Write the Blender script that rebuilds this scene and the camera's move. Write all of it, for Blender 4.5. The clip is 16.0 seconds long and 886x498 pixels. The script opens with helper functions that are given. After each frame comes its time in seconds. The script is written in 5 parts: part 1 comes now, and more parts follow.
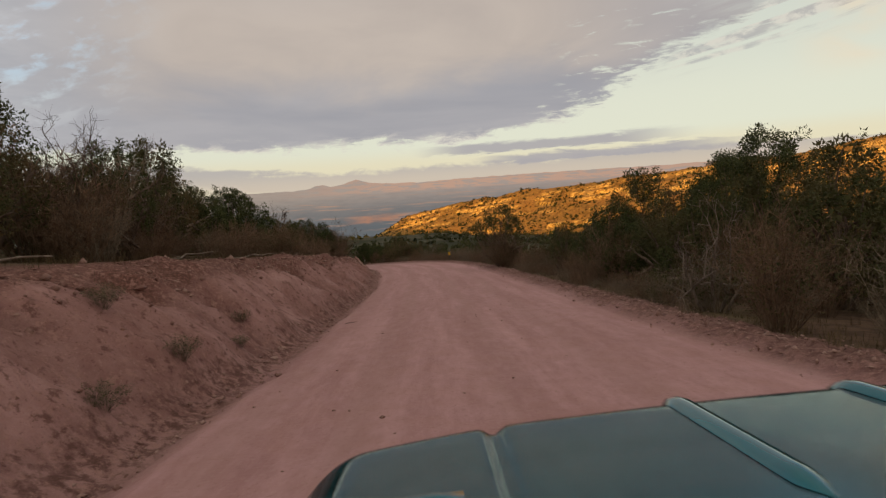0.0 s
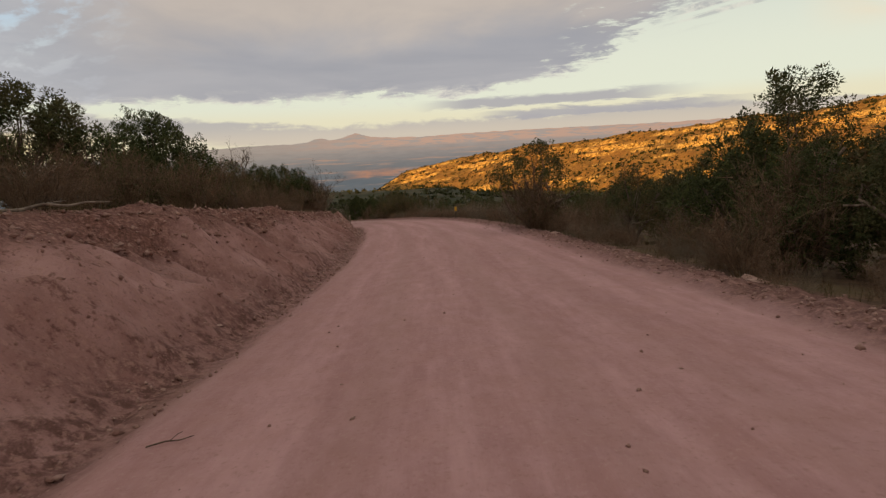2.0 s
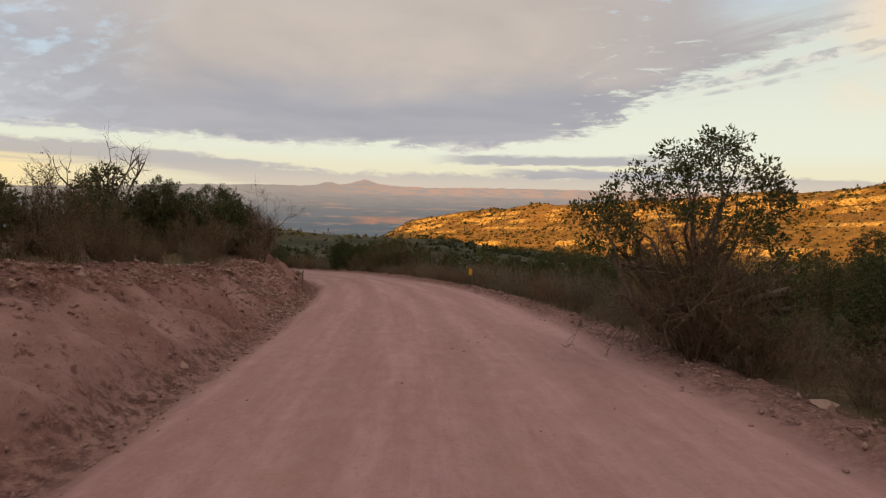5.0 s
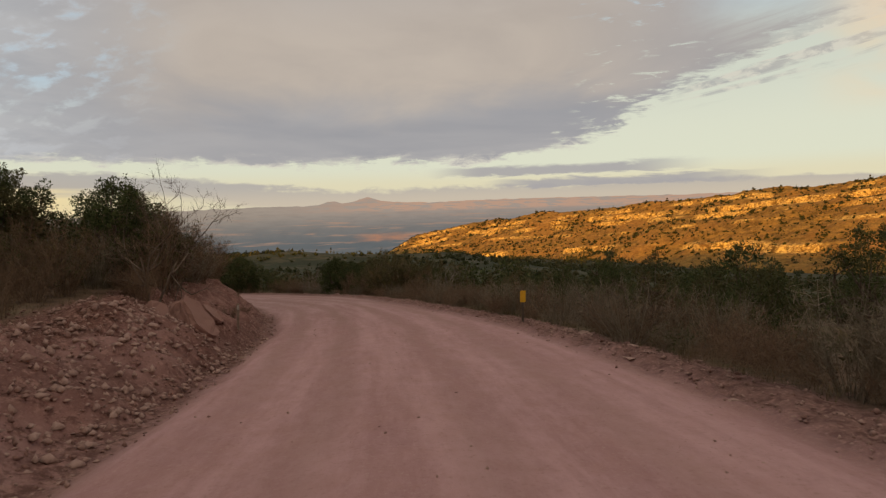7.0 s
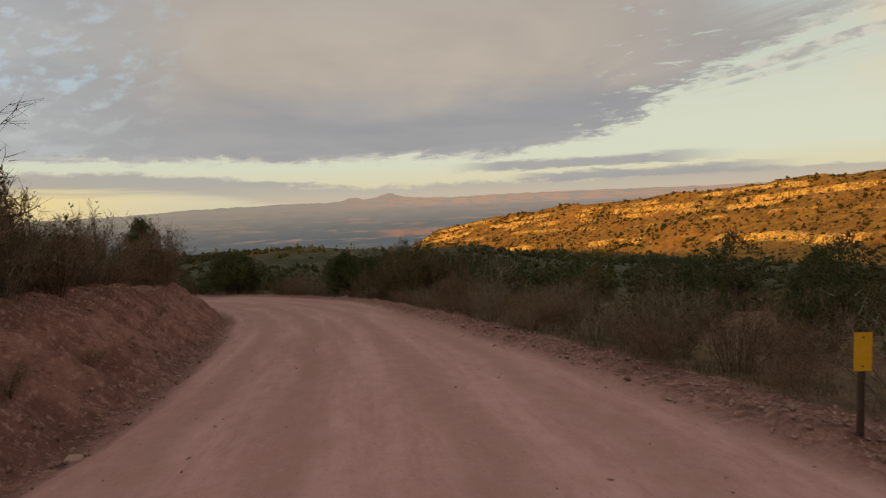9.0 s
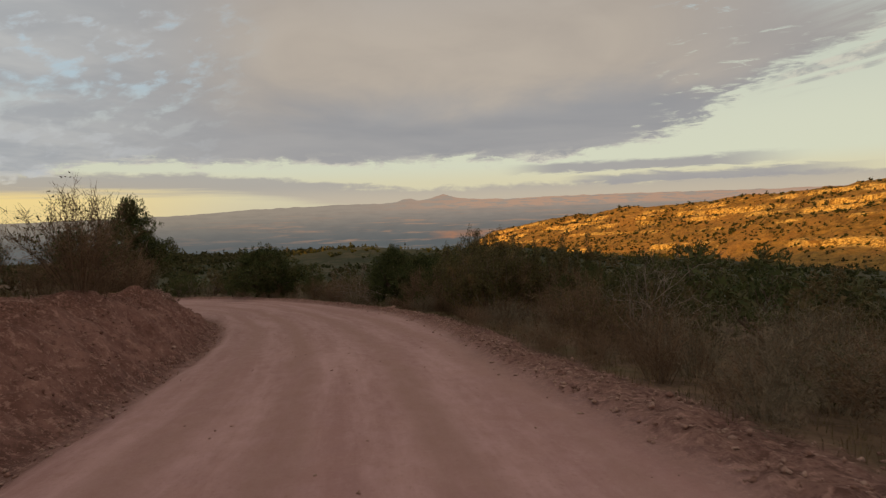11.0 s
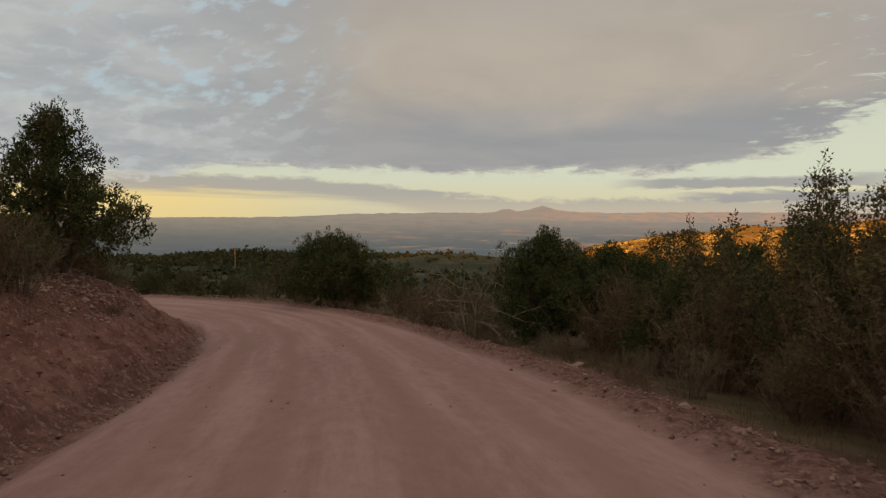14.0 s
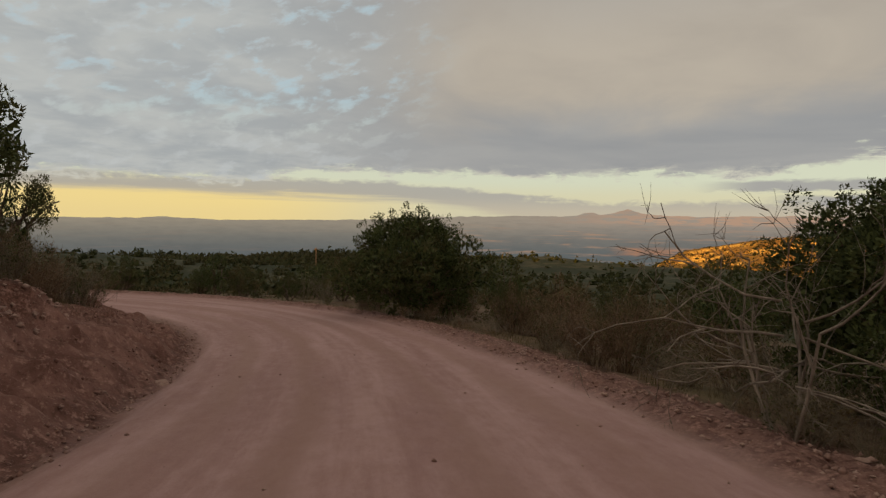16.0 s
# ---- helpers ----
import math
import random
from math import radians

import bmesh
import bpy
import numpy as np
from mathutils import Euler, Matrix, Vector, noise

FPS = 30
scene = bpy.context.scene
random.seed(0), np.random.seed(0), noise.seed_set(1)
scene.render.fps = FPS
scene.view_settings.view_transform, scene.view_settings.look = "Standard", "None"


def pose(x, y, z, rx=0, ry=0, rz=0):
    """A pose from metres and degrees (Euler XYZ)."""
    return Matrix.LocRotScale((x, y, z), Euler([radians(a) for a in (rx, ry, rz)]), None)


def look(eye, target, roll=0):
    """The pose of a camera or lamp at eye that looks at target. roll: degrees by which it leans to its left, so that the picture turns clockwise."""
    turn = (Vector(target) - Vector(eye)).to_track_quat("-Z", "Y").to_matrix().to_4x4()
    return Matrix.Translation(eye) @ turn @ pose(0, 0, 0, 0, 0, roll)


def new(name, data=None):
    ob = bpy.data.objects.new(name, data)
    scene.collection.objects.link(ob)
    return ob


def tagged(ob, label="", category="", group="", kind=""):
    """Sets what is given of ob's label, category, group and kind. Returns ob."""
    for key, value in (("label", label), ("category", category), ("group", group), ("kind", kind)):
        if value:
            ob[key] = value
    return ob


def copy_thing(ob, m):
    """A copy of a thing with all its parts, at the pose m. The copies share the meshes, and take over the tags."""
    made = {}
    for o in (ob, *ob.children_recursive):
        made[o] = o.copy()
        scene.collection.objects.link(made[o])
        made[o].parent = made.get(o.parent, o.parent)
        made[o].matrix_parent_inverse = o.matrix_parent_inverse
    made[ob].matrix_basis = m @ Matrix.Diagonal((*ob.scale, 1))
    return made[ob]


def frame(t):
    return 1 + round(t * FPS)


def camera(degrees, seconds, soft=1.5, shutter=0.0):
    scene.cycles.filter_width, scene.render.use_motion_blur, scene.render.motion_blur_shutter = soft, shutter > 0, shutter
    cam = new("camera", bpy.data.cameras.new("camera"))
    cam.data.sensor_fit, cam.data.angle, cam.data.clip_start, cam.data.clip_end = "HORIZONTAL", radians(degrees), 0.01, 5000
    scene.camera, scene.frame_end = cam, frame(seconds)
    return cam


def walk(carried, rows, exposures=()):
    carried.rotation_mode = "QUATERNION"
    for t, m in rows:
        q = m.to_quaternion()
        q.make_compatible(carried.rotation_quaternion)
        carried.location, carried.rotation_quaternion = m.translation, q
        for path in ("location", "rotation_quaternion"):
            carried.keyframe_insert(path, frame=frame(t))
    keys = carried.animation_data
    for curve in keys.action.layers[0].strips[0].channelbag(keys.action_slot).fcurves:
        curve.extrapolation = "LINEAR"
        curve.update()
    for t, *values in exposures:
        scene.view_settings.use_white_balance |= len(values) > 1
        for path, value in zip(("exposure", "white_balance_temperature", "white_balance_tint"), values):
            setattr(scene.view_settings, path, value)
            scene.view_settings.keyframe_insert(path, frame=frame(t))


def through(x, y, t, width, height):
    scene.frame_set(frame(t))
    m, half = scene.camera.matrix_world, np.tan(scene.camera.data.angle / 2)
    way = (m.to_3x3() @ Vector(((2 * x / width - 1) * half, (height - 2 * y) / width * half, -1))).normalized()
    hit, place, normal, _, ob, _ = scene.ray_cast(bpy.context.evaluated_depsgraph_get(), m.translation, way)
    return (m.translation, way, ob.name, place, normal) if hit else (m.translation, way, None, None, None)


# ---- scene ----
cam = camera(71.9, 16.0, 1.25, 0.09)
PATH = [
    (0, (0.0, 0.0, 1.5), (-0.007, 1.991, 1.312), -3.9),
    (0.5, (-0.205, 2.617, 1.162), (-0.178, 4.608, 0.982), -0.3),
    (1, (-0.212, 5.081, 0.924), (-0.19, 7.069, 0.704), -2.9),
    (1.5, (-0.232, 7.426, 0.75), (-0.215, 9.406, 0.467), -3.4),
    (2, (-0.367, 9.877, 0.477), (-0.381, 11.85, 0.146), -3.2),
    (2.5, (-0.349, 12.364, 0.272), (-0.404, 14.329, -0.093), -2.7),
    (3, (-0.41, 14.824, 0.029), (-0.455, 16.791, -0.333), -1.4),
    (3.5, (-0.473, 17.489, -0.188), (-0.554, 19.462, -0.506), 0.4),
    (4, (-0.599, 20.253, -0.477), (-0.662, 22.234, -0.742), -0.5),
    (4.5, (-0.594, 22.336, -0.534), (-0.607, 24.326, -0.733), 1.7),
    (7, (-1.288, 34.743, -1.517), (-1.322, 36.74, -1.635), -1.6),
    (7.5, (-1.526, 37.364, -1.747), (-1.566, 39.361, -1.844), -0.7),
    (8, (-1.768, 39.888, -1.963), (-1.829, 41.885, -2.05), -1.4),
    (8.5, (-1.991, 42.437, -2.17), (-2.044, 44.433, -2.285), -2.2),
    (9, (-2.314, 44.715, -2.422), (-2.42, 46.708, -2.554), -2.4),
    (11.5, (-4.868, 57.334, -3.677), (-5.212, 59.301, -3.789), -1.2),
    (12, (-5.654, 59.981, -4.013), (-6.072, 61.935, -4.099), -1.0),
    (12.5, (-6.534, 62.423, -4.232), (-6.978, 64.37, -4.334), -2.7),
    (13, (-7.397, 64.762, -4.454), (-7.863, 66.705, -4.553), -1.2),
    (13.5, (-8.273, 67.104, -4.648), (-8.789, 69.035, -4.727), -0.3),
    (14, (-9.179, 69.483, -4.956), (-9.764, 71.394, -5.04), 0.6),
    (14.5, (-10.307, 71.846, -5.238), (-10.966, 73.732, -5.329), 1.0),
    (15, (-11.387, 74.051, -5.498), (-12.095, 75.92, -5.583), -0.9),
    (15.5, (-12.62, 76.225, -5.801), (-13.386, 78.071, -5.871), -0.9),
    (16, (-13.57, 78.128, -5.995), (-14.399, 79.946, -6.071), 0.9),
]
walk(cam, [(t, look(eye, target, roll)) for t, eye, target, roll in PATH],
     [(0, 0.05, 6500, 12), (1, 0.02, 6500, 12), (2, 0.10, 6450, 11), (3, 0.24, 6400, 11), (4.5, 0.22, 6400, 12), (7, -0.02, 6600, 10), (9, -0.10, 6650, 8), (11.5, -0.15, 6650, 8), (16, -0.13, 6700, 5)])

# ---- light: low sun behind a ridge, broken evening clouds ----
SUN_EL, SUN_AZ = 6.0, 150.0          # degrees up; degrees to the left of +y
S2 = np.array([-math.sin(radians(SUN_AZ)), math.cos(radians(SUN_AZ))])   # towards the sun, on the plan


class Net:
    """Small helper to write node trees."""

    def __init__(self, tree):
        self.t = tree

    def n(self, kind, **k):
        nd = self.t.nodes.new("ShaderNode" + kind)
        for a, v in k.items():
            if a == "op":
                nd.operation = v
            elif a == "blend":
                nd.blend_type = v
            elif a == "dt":
                nd.data_type = v
            elif a == "interp":
                nd.interpolation_type = v
        return nd

    def put(self, sock, v):
        if isinstance(v, bpy.types.NodeSocket):
            self.t.links.new(v, sock)
        elif v is not None:
            sock.default_value = v

    def m(self, op, a, b=None, c=None):
        nd = self.n("Math", op=op)
        for s, v in zip(nd.inputs, (a, b, c)):
            self.put(s, v)
        return nd.outputs[0]

    def step(self, x, lo, hi, a=0.0, b=1.0, smooth=True):
        nd = self.n("MapRange", interp="SMOOTHSTEP" if smooth else "LINEAR")
        for s, v in zip(nd.inputs, (x, lo, hi, a, b)):
            self.put(s, v)
        return nd.outputs[0]

    def mix(self, f, a, b, blend="MIX"):
        nd = self.n("Mix", dt="RGBA", blend=blend)
        self.put(nd.inputs[0], f)
        self.put(nd.inputs[6], a if isinstance(a, bpy.types.NodeSocket) else (*a, 1))
        self.put(nd.inputs[7], b if isinstance(b, bpy.types.NodeSocket) else (*b, 1))
        return nd.outputs[2]

    def noise(self, vec, scale, detail=4.0, rough=0.55, dist=0.0):
        nd = self.n("TexNoise")
        self.put(nd.inputs["Vector"], vec)
        for k, v in (("Scale", scale), ("Detail", detail), ("Roughness", rough), ("Distortion", dist)):
            nd.inputs[k].default_value = v
        return nd.outputs["Fac"]

    def xyz(self, x, y, z):
        nd = self.n("CombineXYZ")
        for s, v in zip(nd.inputs, (x, y, z)):
            self.put(s, v)
        return nd.outputs[0]

    def sep(self, v):
        nd = self.n("SeparateXYZ")
        self.put(nd.inputs[0], v)
        return nd.outputs

    def attr(self, name):
        nd = self.n("Attribute")
        nd.attribute_name = name
        return nd.outputs["Fac"]


world = bpy.data.worlds.new("evening_sky")
scene.world = world
world.use_nodes = True
wt = world.node_tree
wt.nodes.clear()
W = Net(wt)
d = W.n("TexCoord").outputs["Generated"]
dx, dy, dz = W.sep(d)
el = W.m("MULTIPLY", W.m("ARCSINE", dz), 57.2958)
az = W.m("MULTIPLY", W.m("ARCTAN2", dx, dy), 57.2958)          # to the right of +y
sky = W.n("TexSky")
sky.sky_type, sky.sun_disc = "NISHITA", False
sky.sun_elevation, sky.sun_rotation = radians(SUN_EL), radians(-SUN_AZ)
sky.altitude, sky.dust_density, sky.ozone_density = 1500, 2.0, 1.0
skyc = W.mix(1.0, sky.outputs[0], (0.13, 0.13, 0.13), "MULTIPLY")
# thin veil over the clear parts: cream to the right, yellow low on the left, pale blue higher up
def band_(x, lo0, lo1, hi0, hi1):
    """One between lo1 and hi0, nothing below lo0 and above hi1."""
    return W.m("MULTIPLY", W.step(x, lo0, lo1), W.step(x, hi1, hi0))


veil_low = W.mix(W.step(az, -22, -44), (0.76, 0.70, 0.50), (1.0, 0.76, 0.33))
veil = W.mix(W.step(el, 2.5, 4.4), veil_low, (0.74, 0.75, 0.60))
veil = W.mix(W.step(el, 6, 13), veil, (0.66, 0.69, 0.58))
veil = W.mix(W.step(el, 12, 20), veil, (0.44, 0.55, 0.66))
veil = W.mix(W.m("MULTIPLY", W.step(az, -16, -30), W.step(el, 6, 12)), veil, (0.50, 0.64, 0.74))
clear = W.mix(0.9, skyc, veil)
# cloud sheet seen in perspective
h = W.m("ADD", W.m("MAXIMUM", dz, 0.0), 0.045)
P = W.xyz(W.m("DIVIDE", dx, h), W.m("DIVIDE", dy, h), 0.0)
big = W.noise(P, 0.42, 5, 0.5, 0.3)
soft_ = W.noise(W.xyz(W.m("MULTIPLY", az, 0.07), W.m("MULTIPLY", el, 0.15), 11.0), 1.0, 5, 0.55, 0.4)
h1 = W.m("ADD", W.m("MAXIMUM", dz, 0.0), 0.12)
fine = W.noise(W.xyz(W.m("DIVIDE", dx, h1), W.m("DIVIDE", dy, h1), 3.0), 3.2, 5, 0.55, 0.3)
cell = W.noise(W.xyz(W.m("MULTIPLY", az, 0.42), W.m("MULTIPLY", el, 0.95), 2.0), 1.0, 6, 0.62, 0.3)
ragged = W.noise(W.xyz(W.m("MULTIPLY", az, 0.30), W.m("MULTIPLY", el, 1.5), 6.0), 1.0, 6, 0.62, 0.5)
streak = W.noise(W.xyz(W.m("MULTIPLY", az, 0.035), W.m("MULTIPLY", el, 0.62), 1.0), 1.0, 7, 0.6, 0.6)
# lower edge of the sheet: level on the left, climbing to the right
edge = W.m("ADD", W.m("ADD", W.m("ADD", 4.7, W.step(az, -36, -44, 0.0, -1.0)), W.step(az, 3, 15, 0.0, 1.4)), W.m("ADD", W.step(az, 12, 24, 0.0, 3.6), W.step(az, 22, 42, 0.0, 9.0)))
amp = W.step(az, 4, 22, 1.6, 5.5)
wob = W.m("ADD", W.m("MULTIPLY", W.m("SUBTRACT", big, 0.5), amp), W.m("MULTIPLY", W.m("SUBTRACT", soft_, 0.5), amp))
wob = W.m("ADD", wob, W.m("MULTIPLY", W.m("SUBTRACT", ragged, 0.5), W.step(az, 6, 20, 1.9, 8.0)))
over = W.m("ADD", W.m("ADD", W.m("SUBTRACT", el, edge), wob), W.m("MULTIPLY", W.m("SUBTRACT", cell, 0.5), 3.4))
deck = W.step(over, -0.25, W.step(az, 6, 22, 0.5, 1.9))
# drawn-out wisps at the right-hand end of the sheet
slant = W.m("SUBTRACT", el, W.m("MULTIPLY", az, 0.16))
wisp = W.noise(W.xyz(W.m("MULTIPLY", az, 0.10), W.m("MULTIPLY", slant, 1.1), 4.0), 1.0, 6, 0.6, 0.5)
wisps = W.m("MULTIPLY", W.m("MULTIPLY", W.step(wisp, 0.47, 0.60), band_(az, 18, 23, 31, 40)), band_(slant, 4.6, 6.2, 9.2, 12.5))
deck = W.m("MAXIMUM", deck, W.m("MULTIPLY", wisps, 0.75))
# small bright cells where the sheet breaks up, on the left
tilt_ = W.m("SUBTRACT", el, W.m("MULTIPLY", az, 0.18))
puff = W.noise(W.xyz(W.m("MULTIPLY", az, 0.40), W.m("MULTIPLY", tilt_, 0.78), 7.0), 1.0, 5, 0.55, 0.2)
flock = W.noise(W.xyz(W.m("MULTIPLY", az, 0.09), W.m("MULTIPLY", tilt_, 0.20), 2.5), 1.0, 3, 0.5)
holes = W.m("MULTIPLY", W.step(W.m("SUBTRACT", az, W.m("MULTIPLY", el, 0.2)), -25, -36), W.step(el, 6.5, 12))
holes = W.m("MULTIPLY", holes, W.step(W.m("ADD", W.m("MULTIPLY", puff, 0.7), W.m("MULTIPLY", flock, 0.3)), 0.50, 0.66, 0.0, 0.9))
holes_r = W.m("MULTIPLY", band_(az, 10, 14, 20, 26), W.step(W.m("ADD", W.m("MULTIPLY", ragged, 0.7), W.m("MULTIPLY", fine, 0.3)), 0.55, 0.66))
open_r = W.m("MULTIPLY", W.step(W.m("ADD", el, W.m("MULTIPLY", W.m("SUBTRACT", wisp, 0.5), 6.0)), 12.5, 16.5), W.step(W.m("ADD", az, W.m("MULTIPLY", W.m("SUBTRACT", soft_, 0.5), 12.0)), 20, 28))
open_r = W.m("MULTIPLY", open_r, W.m("MULTIPLY", W.step(el, 34, 22), W.step(az, 64, 46)))
deck = W.m("MULTIPLY", deck, W.m("SUBTRACT", 1.0, W.m("MULTIPLY", W.m("MAXIMUM", W.m("MAXIMUM", holes, holes_r), open_r), 0.9)))
# grey bars under the clear band, and a low bank along the horizon
ltop = W.m("ADD", W.m("ADD", W.step(az, -8, -34, 2.35, 4.1), W.m("MULTIPLY", W.m("SUBTRACT", cell, 0.5), 1.5)), W.m("MULTIPLY", W.m("SUBTRACT", streak, 0.5), 1.6))
low = W.m("MULTIPLY", W.step(W.m("SUBTRACT", el, ltop), 0.10, -0.40), W.step(W.m("ADD", el, W.m("MULTIPLY", W.m("SUBTRACT", streak, 0.5), 3.0)), W.step(az, -8, -30, -1.5, 2.0), W.step(az, -8, -30, 0.2, 3.0)))
low = W.m("MULTIPLY", low, W.step(streak, 0.26, 0.46, 0.55, 1.0))
bel = W.m("ADD", el, W.m("MULTIPLY", W.m("SUBTRACT", ragged, 0.5), 1.2))
bar = W.m("MULTIPLY", band_(bel, 3.15, 3.4, 3.9, 4.35), band_(az, -3, 3, 15, 24))
bar2 = W.m("MULTIPLY", band_(bel, 2.0, 2.2, 2.7, 3.05), band_(az, 2, 8, 20, 29))
bar = W.m("MAXIMUM", bar, bar2)
pale = W.m("MULTIPLY", W.step(el, 2.2, 0.6), W.step(az, -14, -36, 0.4, 0.1))
# colours of the cloud: mauve-grey, pinkish tan where the low light reaches its underside
grey = W.mix(W.step(big, 0.3, 0.7), (0.325, 0.328, 0.352), (0.410, 0.402, 0.410))
warm = W.mix(W.step(soft_, 0.3, 0.7), (0.46, 0.405, 0.360), (0.535, 0.468, 0.405))
reach_ = W.m("ADD", el, W.m("MULTIPLY", W.m("SUBTRACT", soft_, 0.5), 9.0))
pink = W.m("MULTIPLY", W.step(reach_, 7.5, 12.5), W.m("MULTIPLY", W.step(az, -35, -20, 0.10, 1.0), W.step(az, 24, 8, 0.35, 1.0)))
pink = W.m("MULTIPLY", pink, W.step(reach_, 24, 15, 0.55, 1.0))
cloud = W.mix(pink, grey, warm)
cloud = W.mix(W.m("MULTIPLY", W.step(az, -22, -46), 0.9), cloud, W.mix(W.step(fine, 0.3, 0.7), (0.425, 0.445, 0.475), (0.545, 0.555, 0.565)))
rim = W.m("MULTIPLY", W.step(over, 1.0, 0.0), W.step(cell, 0.42, 0.58, 0.1, 0.9))
cloud = W.mix(rim, cloud, (0.70, 0.66, 0.57))
cloud = W.mix(W.m("MULTIPLY", W.step(puff, 0.50, 0.66), W.step(az, -22, -40, 0.0, 0.5)), cloud, (0.58, 0.60, 0.63))
lowc = W.mix(W.step(el, 1.0, 3.0), (0.57, 0.49, 0.40), (0.42, 0.395, 0.385))
# soft sunlit cloud far to the right
blush = W.m("MULTIPLY", W.m("MULTIPLY", W.step(az, 29, 36), band_(el, 6, 10, 16, 22)), W.step(soft_, 0.36, 0.58))
col = W.mix(pale, clear, (0.58, 0.50, 0.40))
col = W.mix(W.m("MULTIPLY", blush, 0.8), col, (0.86, 0.64, 0.42))
col = W.mix(W.m("MULTIPLY", low, 0.85), col, lowc)
col = W.mix(W.m("MULTIPLY", bar, 0.9), col, (0.39, 0.375, 0.385))
col = W.mix(deck, col, cloud)
# overhead and towards the sun the evening sky is much brighter
sx, sy = float(S2[0]), float(S2[1])
sunward = W.m("ADD", W.m("MULTIPLY", dx, sx), W.m("MULTIPLY", dy, sy))
lift = W.m("ADD", W.step(el, 24, 70, 1.0, 1.25), W.step(sunward, 0.15, 0.9, 0.0, 0.35))
glow = W.mix(W.step(el, 22, 50), (1, 1, 1), (1.06, 1.0, 0.84))
glow = W.mix(W.step(sunward, 0.1, 0.8), glow, (1.15, 1.0, 0.80))
col = W.mix(1.0, col, glow, "MULTIPLY")
bg = W.n("Background")
W.put(bg.inputs[0], col)
W.put(bg.inputs[1], lift)
wo = W.n("OutputWorld")
wt.links.new(bg.outputs[0], wo.inputs[0])

sun = new("sun", bpy.data.lights.new("sun", "SUN"))
sun.data.energy, sun.data.angle, sun.data.color = 5.6, radians(0.6), (1.0, 0.50, 0.06)
ce = math.cos(radians(SUN_EL))
sun.matrix_world = look((0, 0, 100), (-S2[0] * ce * 100, -S2[1] * ce * 100, 100 - 100 * math.sin(radians(SUN_EL))))


# ---- materials ----
def material(name):
    mat = bpy.data.materials.new(name)
    mat.use_nodes = True
    mat.node_tree.nodes.clear()
    k = Net(mat.node_tree)
    out = k.n("OutputMaterial")
    return mat, k, out


def finish(k, out, colour, rough=0.9, bump=None, strength=0.4, dist=0.02, metal=0.0, spec=0.3, coat=0.0):
    b = k.n("BsdfPrincipled")
    k.put(b.inputs["Base Color"], colour if isinstance(colour, bpy.types.NodeSocket) else (*colour, 1))
    k.put(b.inputs["Roughness"], rough)
    b.inputs["Metallic"].default_value = metal
    b.inputs["Specular IOR Level"].default_value = spec
    b.inputs["Coat Weight"].default_value = coat
    b.inputs["Coat Roughness"].default_value = 0.06
    if bump is not None:
        bn = k.n("Bump")
        bn.inputs["Strength"].default_value, bn.inputs["Distance"].default_value = strength, dist
        k.put(bn.inputs["Height"], bump)
        k.t.links.new(bn.outputs[0], b.inputs["Normal"])
    k.t.links.new(b.outputs[0], out.inputs[0])
    return b


